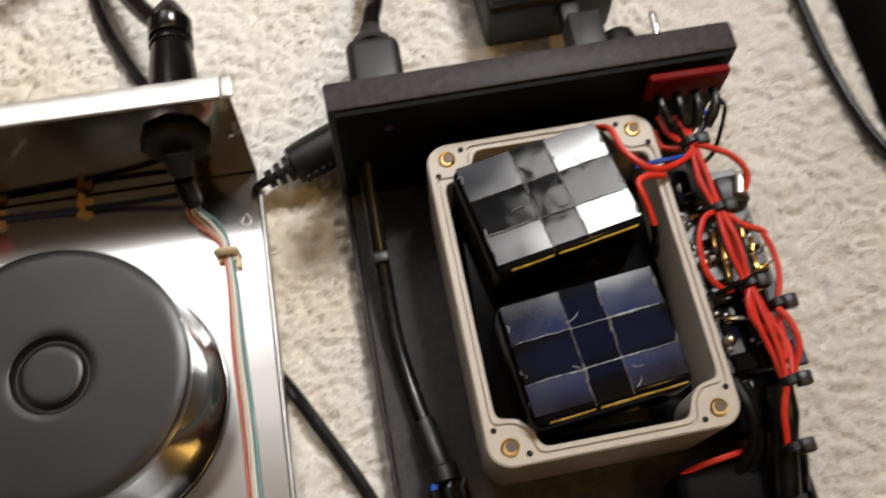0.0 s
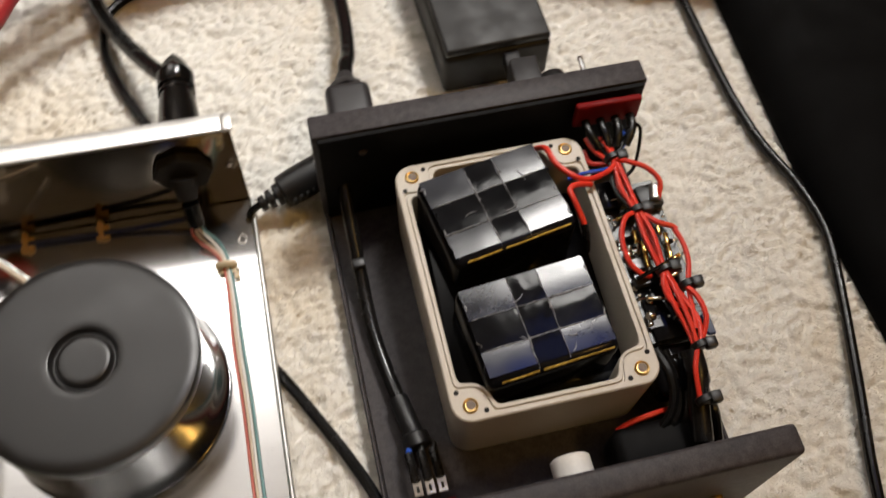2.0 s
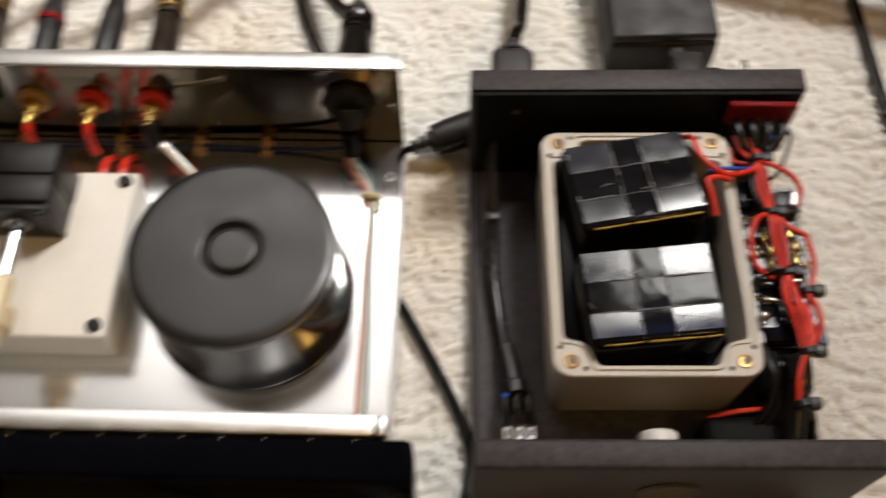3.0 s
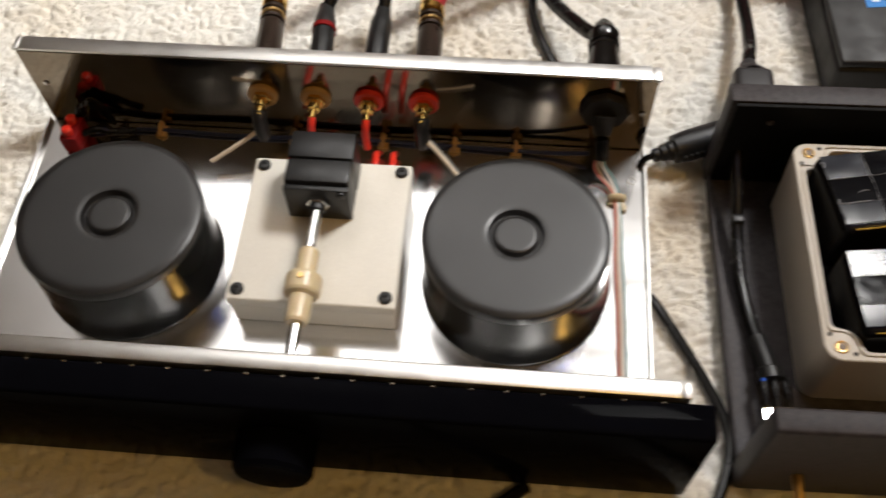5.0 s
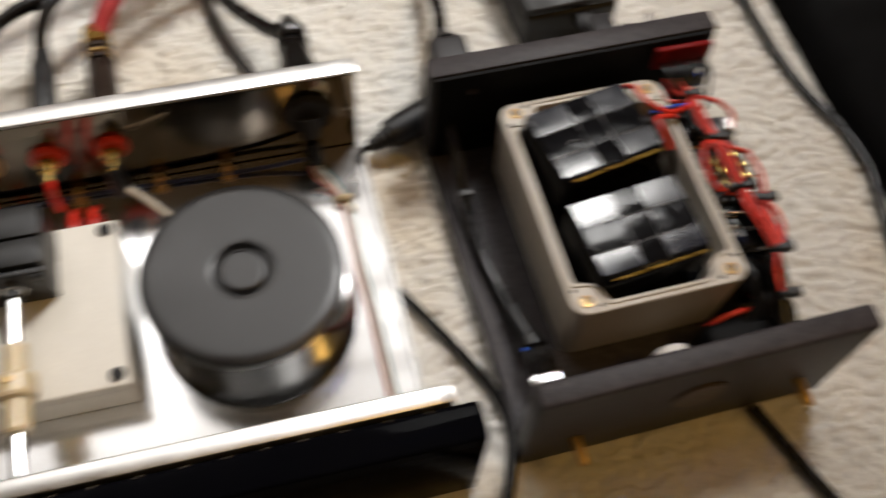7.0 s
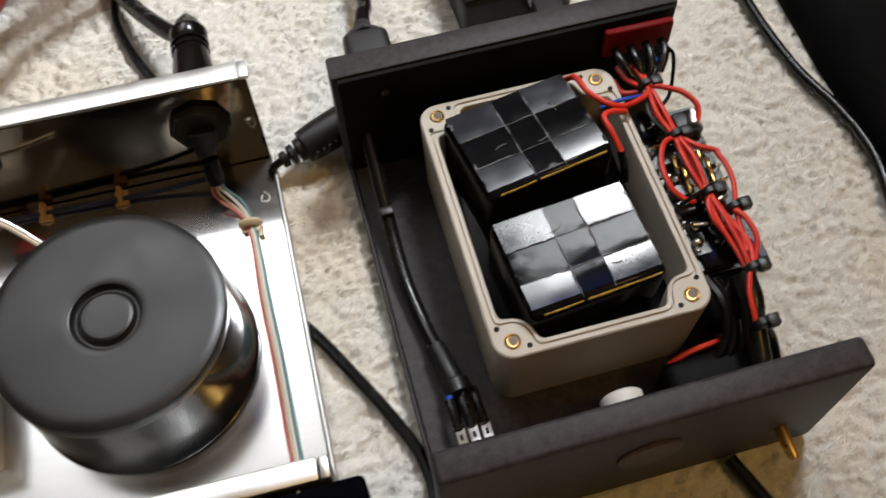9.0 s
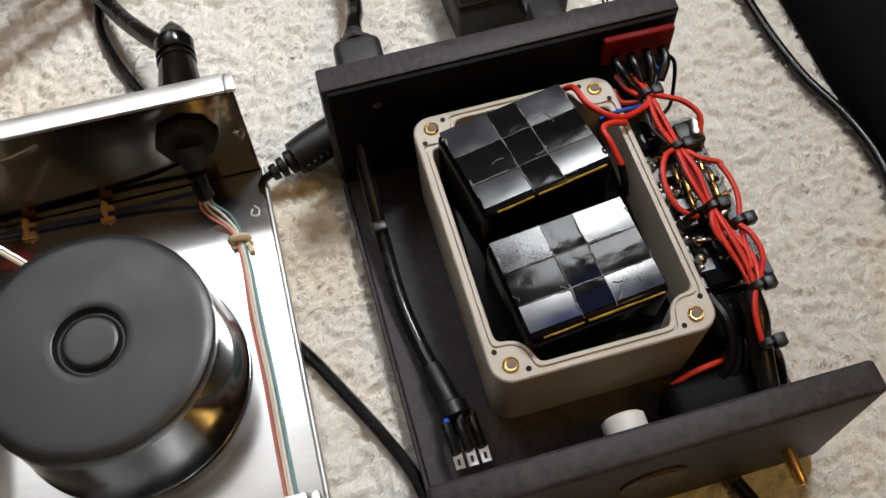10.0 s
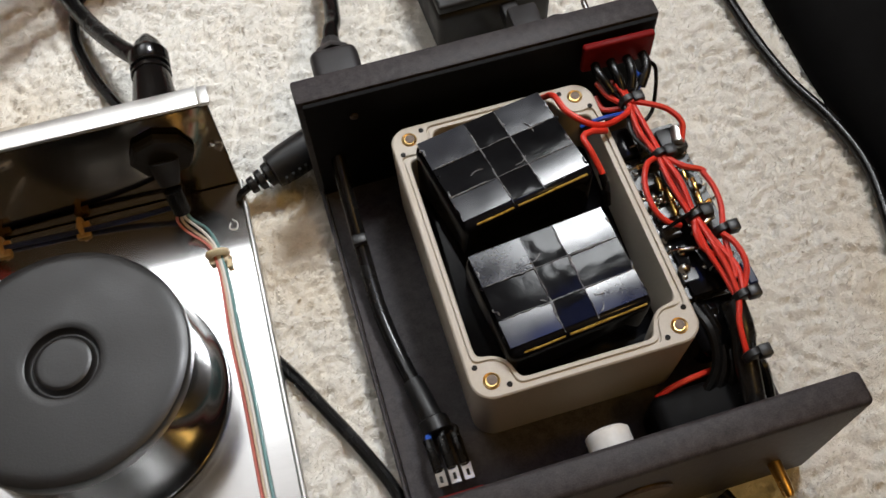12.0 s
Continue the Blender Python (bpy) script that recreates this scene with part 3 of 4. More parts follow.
for x, lab, body, line, r, m, style in ((-0.2235, "dark ribbed phono plug with gold collar and red cable", "brownmetal", RED1, 0.0056, "redcable", 1),
                                        (-0.1918, "black phono plug with a red ring and black cable", "blackplastic", BLK1, 0.0040, "rubber", 2),
                                        (-0.1608, "plain black phono plug and black cable", "blackplastic", BLK2, 0.0040, "rubber", 3),
                                        (-0.1285, "dark ribbed phono plug with gold collar and red cable", "brownmetal", RED2, 0.0056, "redcable", 1)):
    g = thing("phono_plug_cable", (x, 0.002, 0.036), lab, "cable", "signal cables behind the amplifier")
    p0 = Vector((x, 0.002, 0.0382))
    p1 = Vector(line[0])
    d = (p1 - p0).normalized()
    n = (p1 - p0).length
    R = 0.0077 if style == 1 else 0.0070
    part("tip", cyl(p0, p0 + d * 0.010, 0.0052, 20), "gold", g)
    if style == 1:
        part("shell", lathe([(0, 0.0068), (0.001, R), (n - 0.030, R), (n - 0.028, R - 0.0008)], p0 + d * 0.010, p1, 28), body, g)
        for k in range(3):
            q = p0 + d * (n - 0.0175 + 0.0042 * k)
            part("rib", lathe([(0, R - 0.0010), (0.0004, R), (0.0022, R), (0.0028, R - 0.0010)], q, q + d, 28), "brass" if k == 1 else body, g)
        part("core", cyl(p0 + d * (n - 0.020), p0 + d * (n - 0.003), R - 0.0012, 24), body, g)
        part("collar", lathe([(0, 0.0070), (0.0008, 0.0078), (0.0055, 0.0078), (0.0062, 0.0068), (0.0070, 0.0076), (0.0125, 0.0073), (0.0136, 0.0060)], p0 + d * (n - 0.005), p1 + d, 28), "gold", g, "gold collar")
    else:
        part("shell", lathe([(0, 0.0066), (0.001, R), (n - 0.018, R * 0.94), (n - 0.012, R * 0.75), (n - 0.006, R * 0.68)], p0 + d * 0.008, p1, 24), body, g)
        if style == 2:
            part("ring", lathe([(0, R + 0.0001), (0.0003, R + 0.0005), (0.0036, R + 0.0004), (0.004, R)], p0 + d * (n - 0.019), p1, 24), "redplastic", g, "red marker ring")
    part("cord", tube(line, r, 14, 10), m, g)

pw = thing("power_plug_cable", (-0.0275, 0.002, 0.036), "thick black power cable with a shrink-sleeved round plug", "cable")
part("plug", lathe([(0, 0.0105), (0.008, 0.0108), (0.030, 0.0100), (0.042, 0.0088), (0.050, 0.0082), (0.0515, 0.0092), (0.0570, 0.0094), (0.0576, 0.0084), (0.0640, 0.0062), (0.0700, 0.0022), (0.0720, 0.0004), (0.0721, 0)], (-0.0262, 0.002, 0.0390), (-0.0262, 0.071, 0.0370), 24), "shrink", pw)
part("cord", tube([(-0.0290, 0.0610, 0.0345), (-0.0390, 0.0740, 0.0290), (-0.0570, 0.1090, 0.0160), (-0.0710, 0.1450, 0.0090), (-0.0770, 0.1860, 0.0055), (-0.0600, 0.2300, 0.0050), (-0.0200, 0.2900, 0.0050)], 0.0045, 12, 10), "rubber", pw)
for k in range(2):
    part("tie", lathe([(0, 0.0090), (0.0004, 0.0094), (0.0014, 0.0094), (0.0018, 0.0090)], (-0.0262, 0.0460 + k * 0.0042, 0.0376), (-0.0262, 0.071, 0.0370), 20), "shrink", pw)
thin = thing("thin_cable", (-0.06, 0.105, 0.0), "thin black cable lying on the cream carpet", "cable")
part("cord", tube([(0.0850, 0.2600, 0.0030), (0.0740, 0.1860, 0.0030), (0.0610, 0.1640, 0.0030), (0.0380, 0.1520, 0.0030), (0.0070, 0.1590, 0.0030), (-0.0380, 0.1570, 0.0030), (-0.0640, 0.1420, 0.0030), (-0.0690, 0.1180, 0.0030), (-0.0635, 0.0910, 0.0030), (-0.0515, 0.0620, 0.0030), (-0.0300, 0.0200, 0.0010), (-0.0250, -0.0400, -0.0020), (-0.0120, -0.0730, -0.0020), (-0.0010, -0.0910, -0.0012), (0.0060, -0.1030, 0.0020), (0.0150, -0.1195, 0.0030), (0.0280, -0.1440, 0.0030), (0.0375, -0.1670, 0.0030), (0.0380, -0.1880, 0.0030), (0.0270, -0.2180, 0.0030), (0.0050, -0.2600, 0.0030), (-0.0200, -0.3300, 0.0030)], 0.0027, 10, 10), "rubber", thin)
fl = thing("floor_cable", (-0.07, -0.215, 0.0), "thin black cable on the carpet before the fascia", "cable")
part("cord", tube([(-0.0600, -0.2075, 0.0030), (-0.0700, -0.2150, 0.0030), (-0.0850, -0.2260, 0.0030), (-0.1100, -0.2500, 0.0030), (-0.1300, -0.3000, 0.0030)], 0.0032, 10, 8), "rubber", fl)
rc = thing("black_cable", (0.27, 0.0, 0.0), "glossy black cable lying along a black case", "cable")
part("cord", tube([(0.2500, 0.3000, 0.0030), (0.2620, 0.1900, 0.0030), (0.2640, 0.1240, 0.0035), (0.2660, 0.0800, 0.0035), (0.2675, 0.0420, 0.0035), (0.2695, 0.0110, 0.0035), (0.2745, -0.0190, 0.0035), (0.2830, -0.0460, 0.0040), (0.2870, -0.0730, 0.0040), (0.2835, -0.1000, 0.0035), (0.2700, -0.1560, 0.0035), (0.2580, -0.2020, 0.0035), (0.2450, -0.2700, 0.0035)], 0.0027, 12, 10), "rubber", rc)

# ---- black case at the carpet's side ----
case = thing("equipment_case", (0.50, 0.0, 0.0), "large flat black case with a sloped soft edge", "case")


def case_body(levels):
    own = bmesh.new()
    rings = []
    n = 48
    for inset, z in levels:
        ring = []
        for k in range(n):
            y = -0.42 + 0.84 * k / (n - 1)
            bow = 0.010 * (max(0, -y - 0.02) / 0.12) ** 1.2 if y > -0.3 else 0.010 * (0.28 / 0.12) ** 1.2
            ring.append(own.verts.new((0.286 + bow * 0.8 + inset, y, z)))
        for k in range(n):
            y = 0.42 - 0.84 * k / (n - 1)
            ring.append(own.verts.new((0.85, y, z)))
        rings.append(ring)
    for a, b in zip(rings, rings[1:]):
        for k in range(2 * n):
            own.faces.new((a[k], a[(k + 1) % (2 * n)], b[(k + 1) % (2 * n)], b[k]))
    own.faces.new(rings[-1])
    return own


part("shell", case_body(((0.0, 0.0), (0.0, 0.004), (0.006, 0.014), (0.014, 0.020), (0.022, 0.0215))), "case", case)
part("top_panel", case_body(((0.0150, 0.0195), (0.0220, 0.0222), (0.0300, 0.0240), (0.0500, 0.0255), (0.0800, 0.0260))), "case", case)


# ---- charcoal power-supply chassis ----
PIV = Vector((0.117, -0.1, 0))
XF[0] = Matrix.Translation(PIV) @ pose(0, 0, 0, 0, 0, 1.2) @ Matrix.Translation(-PIV)
dk = thing("power_chassis", (0.117, -0.105, 0.001), "open charcoal metal chassis with thick end plates", "chassis")
part("base_plate", rbox(0.0400, 0.1940, -0.1862, -0.0170, 0.0035, 0.0060, 0.0005, 1), "charcoal", dk)
part("side_lip", rbox(0.0380, 0.0397, -0.1862, -0.0180, 0.0030, 0.0100, 0.0005, 1), "charcoal", dk)
part("side_lip", rbox(0.1943, 0.1960, -0.1862, -0.0180, 0.0030, 0.0100, 0.0005, 1), "charcoal", dk)
part("back_plate", rbox(0.0375, 0.1970, -0.0160, -0.0035, 0.0015, 0.0732, 0.0012, 2), "charcoal", dk, "thick charcoal back plate")
# added black sheet: the shade inside the back plate, put into colour
part("inner_shade", rbox(0.0400, 0.1945, -0.0186, -0.0163, 0.0062, 0.0722, 0.0003, 1), "dull_black", dk, "black sheet for the shade on the back plate's inner side")
part("front_plate", rbox(0.0365, 0.1955, -0.1990, -0.1870, 0.0015, 0.0795, 0.0020, 3), "charcoal", dk, "thick charcoal front plate")
part("badge", lathe([(0, 0.0128), (0.0008, 0.0128), (0.0016, 0.0118), (0.0014, 0.0), ], (0.1165, -0.1991, 0.0470), (0.1165, -0.3, 0.0470), 48), "bronze", dk, "round dull bronze badge")
for x, z in ((0.0605, 0.0260), (0.1740, 0.0285)):
    part("pin", lathe([(0, 0.0026), (0.0005, 0.0027), (0.0120, 0.0023), (0.0135, 0.0016), (0.0138, 0)], (x, -0.1991, z), (x, -0.24, z), 18), "brass", dk, "brass switch lever")
part("plate_screw", lathe([(0, 0.0018), (0.0008, 0.0018), (0.0012, 0.001), (0.0012, 0)], (0.0600, -0.0187, 0.0600), (0.0600, -0.03, 0.0600), 14), "bronze", dk)
tg = part("toggle_switch", lathe([(0, 0.0055), (0.003, 0.0055), (0.0034, 0.0048), (0.017, 0.0046), (0.0175, 0.003)], (0.1815, -0.0034, 0.0400), (0.1815, 0.02, 0.0400), 20), "chrome", dk)
part("lever", lathe([(0, 0.0012), (0.012, 0.0015), (0.0136, 0.0012), (0.0140, 0)], (0.1815, 0.0140, 0.0400), (0.1820, 0.0345, 0.0415), 14), "chrome", tg, "chrome toggle lever")
part("fuse_holder", lathe([(0, 0.0085), (0.020, 0.0085), (0.0245, 0.0070), (0.026, 0.003), (0.026, 0)], (0.1650, -0.0034, 0.0370), (0.1650, 0.02, 0.0370), 24), "blackplastic", dk)

# ---- sealed enclosure ----
enc = thing("plastic_enclosure", (0.116, -0.089, 0.0062), "beige-grey plastic enclosure with open top and brass inserts", "enclosure")
EX0, EX1, EY0, EY1, EZ0, EZ1 = 0.0718, 0.1618, -0.1525, -0.0265, 0.0062, 0.0535
ECX, ECY, EHX, EHY = (EX0 + EX1) / 2, (EY0 + EY1) / 2, (EX1 - EX0) / 2, (EY1 - EY0) / 2
SCREWS = [(ECX + sx * (EHX - 0.0080), ECY + sy * (EHY - 0.0068)) for sx in (-1, 1) for sy in (-1, 1)]


def rounded(x, y, hx, hy, r):
    qx, qy = abs(x) - hx + r, abs(y) - hy + r
    return math.hypot(max(qx, 0), max(qy, 0)) + min(max(qx, qy), 0) - r


def contour(inside, n=360):
    """Distance from the centre to the edge of a star-shaped outline, direction by direction."""
    out = []
    for k in range(n):
        a = 2 * math.pi * k / n
        lo, hi = 0.0, 0.12
        step = 0.0005
        d = 0.0
        while inside(d * math.cos(a), d * math.sin(a)) and d < 0.12:
            d += step
        lo, hi = d - step, d
        for _ in range(12):
            mid = (lo + hi) / 2
            if inside(mid * math.cos(a), mid * math.sin(a)):
                lo = mid
            else:
                hi = mid
        out.append(lo)
    return out


def inner(inset, boss):
    def f(x, y):
        if rounded(x, y, EHX - inset, EHY - inset, 0.006) > 0:
            return False
        return all(math.hypot(x - (sx - ECX), y - (sy - ECY)) > boss for sx, sy in SCREWS)
    return f


def soften(r, n=5):
    for _ in range(n):
        r = [(r[k - 1] + 2 * r[k] + r[(k + 1) % len(r)]) / 4 for k in range(len(r))]
    return r


def enclosure():
    bm = bmesh.new()
    o = contour(lambda x, y: rounded(x, y, EHX, EHY, 0.0085) < 0)
    ob_ = contour(lambda x, y: rounded(x, y, EHX - 0.0012, EHY - 0.0012, 0.0085) < 0)
    o1 = contour(lambda x, y: rounded(x, y, EHX - 0.0006, EHY - 0.0006, 0.0080) < 0)
    top, n = EZ1, len(o)
    # groove runs inside the bosses' outline, between the outer edge and the well
    g0, g1, g2, g3, wi, wi2 = [soften(contour(inner(i, b))) for i, b in ((0.0022, 0.0079), (0.0024, 0.0081), (0.0031, 0.0086), (0.0033, 0.0088), (0.0047, 0.0098), (0.0051, 0.0102))]
    layers = [(ob_, EZ0), (o, top - 0.004), (o, top - 0.0006), (o1, top), (g0, top), (g1, top - 0.0011), (g2, top - 0.0011), (g3, top), (wi, top), (wi2, top - 0.0006), (wi2, EZ0 + 0.003)]
    rings = []
    for r, z in layers:
        rings.append([bm.verts.new((ECX + r[k] * math.cos(2 * math.pi * k / n), ECY + r[k] * math.sin(2 * math.pi * k / n), z)) for k in range(n)])
    for a, b in zip(rings, rings[1:]):
        for k in range(n):
            bm.faces.new((a[k], a[(k + 1) % n], b[(k + 1) % n], b[k]))
    bm.faces.new(rings[0])
    bm.faces.new(rings[-1])
    return bm


part("shell", enclosure(), "poly", enc)
for x, y in SCREWS:
    i = part("insert", lathe([(0, 0.0033), (0.0005, 0.0033), (0.0006, 0.0031), (0.0003, 0.0023), (0.0002, 0.0022)], (x, y, EZ1 - 0.0001), (x, y, 1), 24), "brass", enc, "brass threaded insert")
    part("bore", cyl((x + 0.0003, y + 0.0003, EZ1 + 0.0002), (x + 0.0003, y + 0.0003, EZ1 + 0.0004), 0.0020, 20), "bronze", i)
    sx, sy = (1 if x > ECX else -1), (1 if y > ECY else -1)
    for dx, dy in ((-0.0060 * sx, 0.0032 * sy), (0.0045 * sx, -0.0066 * sy)):
        part("pilot_hole", cyl((x + dx, y + dy, EZ1 - 0.0010), (x + dx, y + dy, EZ1 + 0.0003), 0.0011, 14), "hole", enc)

XF[0] = Matrix.Identity(4)

# ---- battery packs ----
solid("black_padding", rbox(ECX - EHX + 0.0056, ECX + EHX - 0.0056, ECY - EHY + 0.0085, ECY + EHY - 0.0085, EZ0 + 0.0032, 0.0300, 0.0040, 3), "tape", "crumpled black wrapping round the battery packs", "padding")


def battery_pack(cx, cy, ang, w, d, zt, tilt, label, seed):
    rnd = random.Random(seed)
    keep = XF[0]
    b = thing("battery_pack", (cx, cy, EZ0 + 0.003), label, "battery", "battery packs in the enclosure")
    m = Matrix.Translation((cx, cy, zt)) @ pose(0, 0, 0, tilt[0], tilt[1], ang)
    XF[0] = keep @ m
    part("wrapping", rbox(-w / 2, w / 2, -d / 2, d / 2, EZ0 + 0.0034 - zt, -0.0001, 0.0042, 5), "tape", b, "glossy black tape over the cells")
    xs = [-w / 2 + 0.0015, -w / 2 + w * 0.385, -w / 2 + w * 0.62, w / 2 - 0.0015]
    ys = [-d / 2 + 0.0042, -d / 2 + d * 0.34, -d / 2 + d * 0.66, d / 2 - 0.0015]
    for i in range(3):
        for j in range(3):
            satin = (i != 1 and j != 1)
            lift = 0.0004 if satin else 0.0002
            pm = Matrix.Translation(((xs[i] + xs[i + 1]) / 2, (ys[j] + ys[j + 1]) / 2, lift)) @ pose(0, 0, 0, rnd.uniform(-1, 1) * (0.5 if satin else 1.2), rnd.uniform(-1, 1) * (0.5 if satin else 1.2), 0)
            hx, hy = (xs[i + 1] - xs[i]) / 2 - 0.00005, (ys[j + 1] - ys[j]) / 2 - 0.00005
            own = bmesh.new()
            n = 10
            vs = [[own.verts.new((hx * (2 * a / n - 1), hy * (2 * c / n - 1), 0.0006 * (1 - (2 * c / n - 1) ** 2) * 0.16 + (0.00001 if satin else 0.00005) * noise.noise((a * 0.4 + i * 9, c * 0.4 + j * 7, seed)))) for a in range(n + 1)] for c in range(n + 1)]
            for c in range(n):
                for a in range(n):
                    own.faces.new((vs[c][a], vs[c][a + 1], vs[c + 1][a + 1], vs[c + 1][a]))
            geom = bmesh.ops.extrude_face_region(own, geom=own.faces[:])
            bmesh.ops.translate(own, vec=(0, 0, -0.0006), verts=[v for v in geom["geom"] if isinstance(v, bmesh.types.BMVert)])
            own.transform(pm)
            part("tape_patch", own, "tape_satin" if satin else "tape", b)
    # gold tubes stand in for the warm lamp's reflection on the front edge
    for f0, f1 in ((-0.40, -0.10), (-0.09, 0.20), (0.18, 0.45)):
        f1 -= rnd.uniform(0, 0.05)
        part("gold_edge_glint", tube([(w * f0, -d / 2 + 0.0014, -0.0010), (w * (f0 + f1) / 2, -d / 2 + 0.0013, -0.0009 - rnd.uniform(0, 0.0003)), (w * f1, -d / 2 + 0.0014, -0.0010)], rnd.uniform(0.00036, 0.00056), 8, 6), "edge_glint", b, "gold glint painted along the edge")
    # creased seams between the strips, pale grey for the glints on them
    for k in (1, 2):
        for axis in (0, 1):
            own = bmesh.new()
            span = d if axis == 0 else w
            fixed = xs[k] if axis == 0 else ys[k]
            line = []
            for q in range(15):
                t = (-0.45 + 0.9 * q / 14) * span
                o = fixed + rnd.gauss(0, 0.00010)
                z = 0.00072 + rnd.uniform(-0.00022, 0.00006)
                line.append((o, t, z) if axis == 0 else (t, o, z))
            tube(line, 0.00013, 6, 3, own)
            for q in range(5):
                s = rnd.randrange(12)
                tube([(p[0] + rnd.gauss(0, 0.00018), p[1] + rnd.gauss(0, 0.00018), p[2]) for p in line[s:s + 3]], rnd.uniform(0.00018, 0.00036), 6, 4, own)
            part("tape_seam_glint", own, "crease_glint", b)
    # curled tape ends on the edges and loose wrinkles on the top, glints painted pale grey
    for sx in (-1, 1):
        for q in range(4):
            own = bmesh.new()
            y0 = (-0.36 + 0.22 * q) * d + rnd.uniform(-0.002, 0.002)
            x0 = sx * (w / 2 - rnd.uniform(0.0008, 0.0030))
            pts = [(x0 + sx * rnd.uniform(-0.0008, 0.0008), y0 + s * rnd.uniform(0.0008, 0.0016), 0.0006 - 0.0003 * abs(s - 1)) for s in range(4)]
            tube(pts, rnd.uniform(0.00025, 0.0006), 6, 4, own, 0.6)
            part("tape_curl", own, "crease_glint" if q % 2 else "tape", b)
    for q in range(4):
        own = bmesh.new()
        cx_, cy_, a0, rr = rnd.uniform(-0.35, 0.38) * w, rnd.uniform(-0.32, 0.36) * d, rnd.uniform(0, 6.3), rnd.uniform(0.003, 0.007)
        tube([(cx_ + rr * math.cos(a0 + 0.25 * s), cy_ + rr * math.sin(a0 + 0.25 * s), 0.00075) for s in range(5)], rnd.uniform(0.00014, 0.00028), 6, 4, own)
        part("tape_wrinkle", own, "crease_glint", b)
    XF[0] = keep
    return b


battery_pack(0.1118, -0.0598, 11.3, 0.0595, 0.0475, 0.0630, (-0.7, 0.0), "black taped battery pack beside red leads", 3)
battery_pack(0.1155, -0.1180, 6.8, 0.0590, 0.0455, 0.0630, (3.2, 0.0), "black taped battery pack beside brass inserts", 8)

lead = thing("battery_leads", (0.148, -0.04, 0.04), "red wires rising from the battery packs", "wires")
part("wire", tube([(0.1380, -0.0310, 0.0560), (0.1405, -0.0370, 0.0640), (0.1430, -0.0470, 0.0650), (0.1500, -0.0545, 0.0640), (0.1580, -0.0545, 0.0600), (0.1670, -0.0510, 0.0580), (0.1720, -0.0470, 0.0560)], 0.00135, 10), "redwire", lead)
part("wire", tube([(0.1570, -0.0575, 0.0600), (0.1500, -0.0580, 0.0630), (0.1455, -0.0605, 0.0640), (0.1465, -0.0670, 0.0630), (0.1490, -0.0760, 0.0580)], 0.00135, 10), "redwire", lead)
part("sleeve", tube([(0.1488, -0.0755, 0.0582), (0.1495, -0.0800, 0.0530), (0.1492, -0.0840, 0.0470)], 0.0017, 10), "rubber", lead)
part("wire", tube([(0.1480, -0.0515, 0.0580), (0.1560, -0.0512, 0.0600), (0.1640, -0.0505, 0.0590), (0.1720, -0.0480, 0.0550)], 0.0010, 8), "bluewire", lead, "blue wire")

# ---- red connector and wiring loom ----
rcn = thing("red_connector", (0.175, -0.0165, 0.055), "red plastic connector on the charcoal back plate", "connector")
part("body", rbox(0.1590, 0.1910, -0.0225, -0.0188, 0.0545, 0.0700, 0.0012, 3), "redplastic", rcn)
for k in range(4):
    x = 0.1640 + k * 0.0072
    part("sleeve", tube([(x, -0.0235, 0.0600), (x, -0.0285, 0.0600), (x * 0.85 + 0.02600, -0.0330, 0.0590), (x * 0.6 + 0.0690, -0.0375, 0.0565)], 0.0021, 12, 8), "rubber", rcn, "black heat-shrink sleeve")

pcb = thing("circuit_board", (0.178, -0.09, 0.006), "dark populated circuit board strip along the chassis edge", "circuit board")
SL = Matrix.Translation((0.1780, -0.0900, 0)) @ pose(0, 0, 0, 0, 0, 2.0)
XF[0] = SL
part("board", rbox(-0.0145, 0.0145, -0.0420, 0.0380, 0.0425, 0.0441, 0.0003, 1), "pcb", pcb)
part("lower_board", rbox(-0.0130, 0.0130, -0.0400, 0.0360, 0.0250, 0.0266, 0.0003, 1), "pcb", pcb)
for x in (-0.0120, 0.0120):
    for y in (-0.0380, 0.0340):
        part("standoff", cyl((x, y, 0.0062), (x, y, 0.0424), 0.0022, 12), "brass", pcb)
rnd = random.Random(11)
for k in range(8):
    x, y = rnd.uniform(-0.010, 0.010), 0.030 - 0.009 * k + rnd.uniform(-0.002, 0.002)
    h = rnd.uniform(0.002, 0.005)
    part("chip", rbox(x - 0.0035, x + 0.0035, y - 0.0030, y + 0.0030, 0.0442, 0.0442 + h, 0.0005, 1), "pcb", pcb, "dark component")
for k in range(72):
    x, y = rnd.uniform(-0.0130, 0.0130), rnd.uniform(-0.0380, 0.0340)
    r = rnd.uniform(0.0007, 0.0014)
    if k % 4 == 0:
        x, y, r = rnd.choice((-0.009, 0.007)) + rnd.gauss(0, 0.002), rnd.choice((0.008, -0.022, -0.002)) + rnd.gauss(0, 0.004), rnd.uniform(0.0018, 0.0027)
    part("solder_joint", lathe([(0, r), (r * 0.5, r * 0.85), (r * 0.9, r * 0.4), (r, 0)], (x, y, 0.0442 + (0.002 if k % 3 == 0 else 0)), (x + rnd.uniform(-0.5, 0.5), y + rnd.uniform(-0.5, 0.5), 1), 8), "solder", pcb)
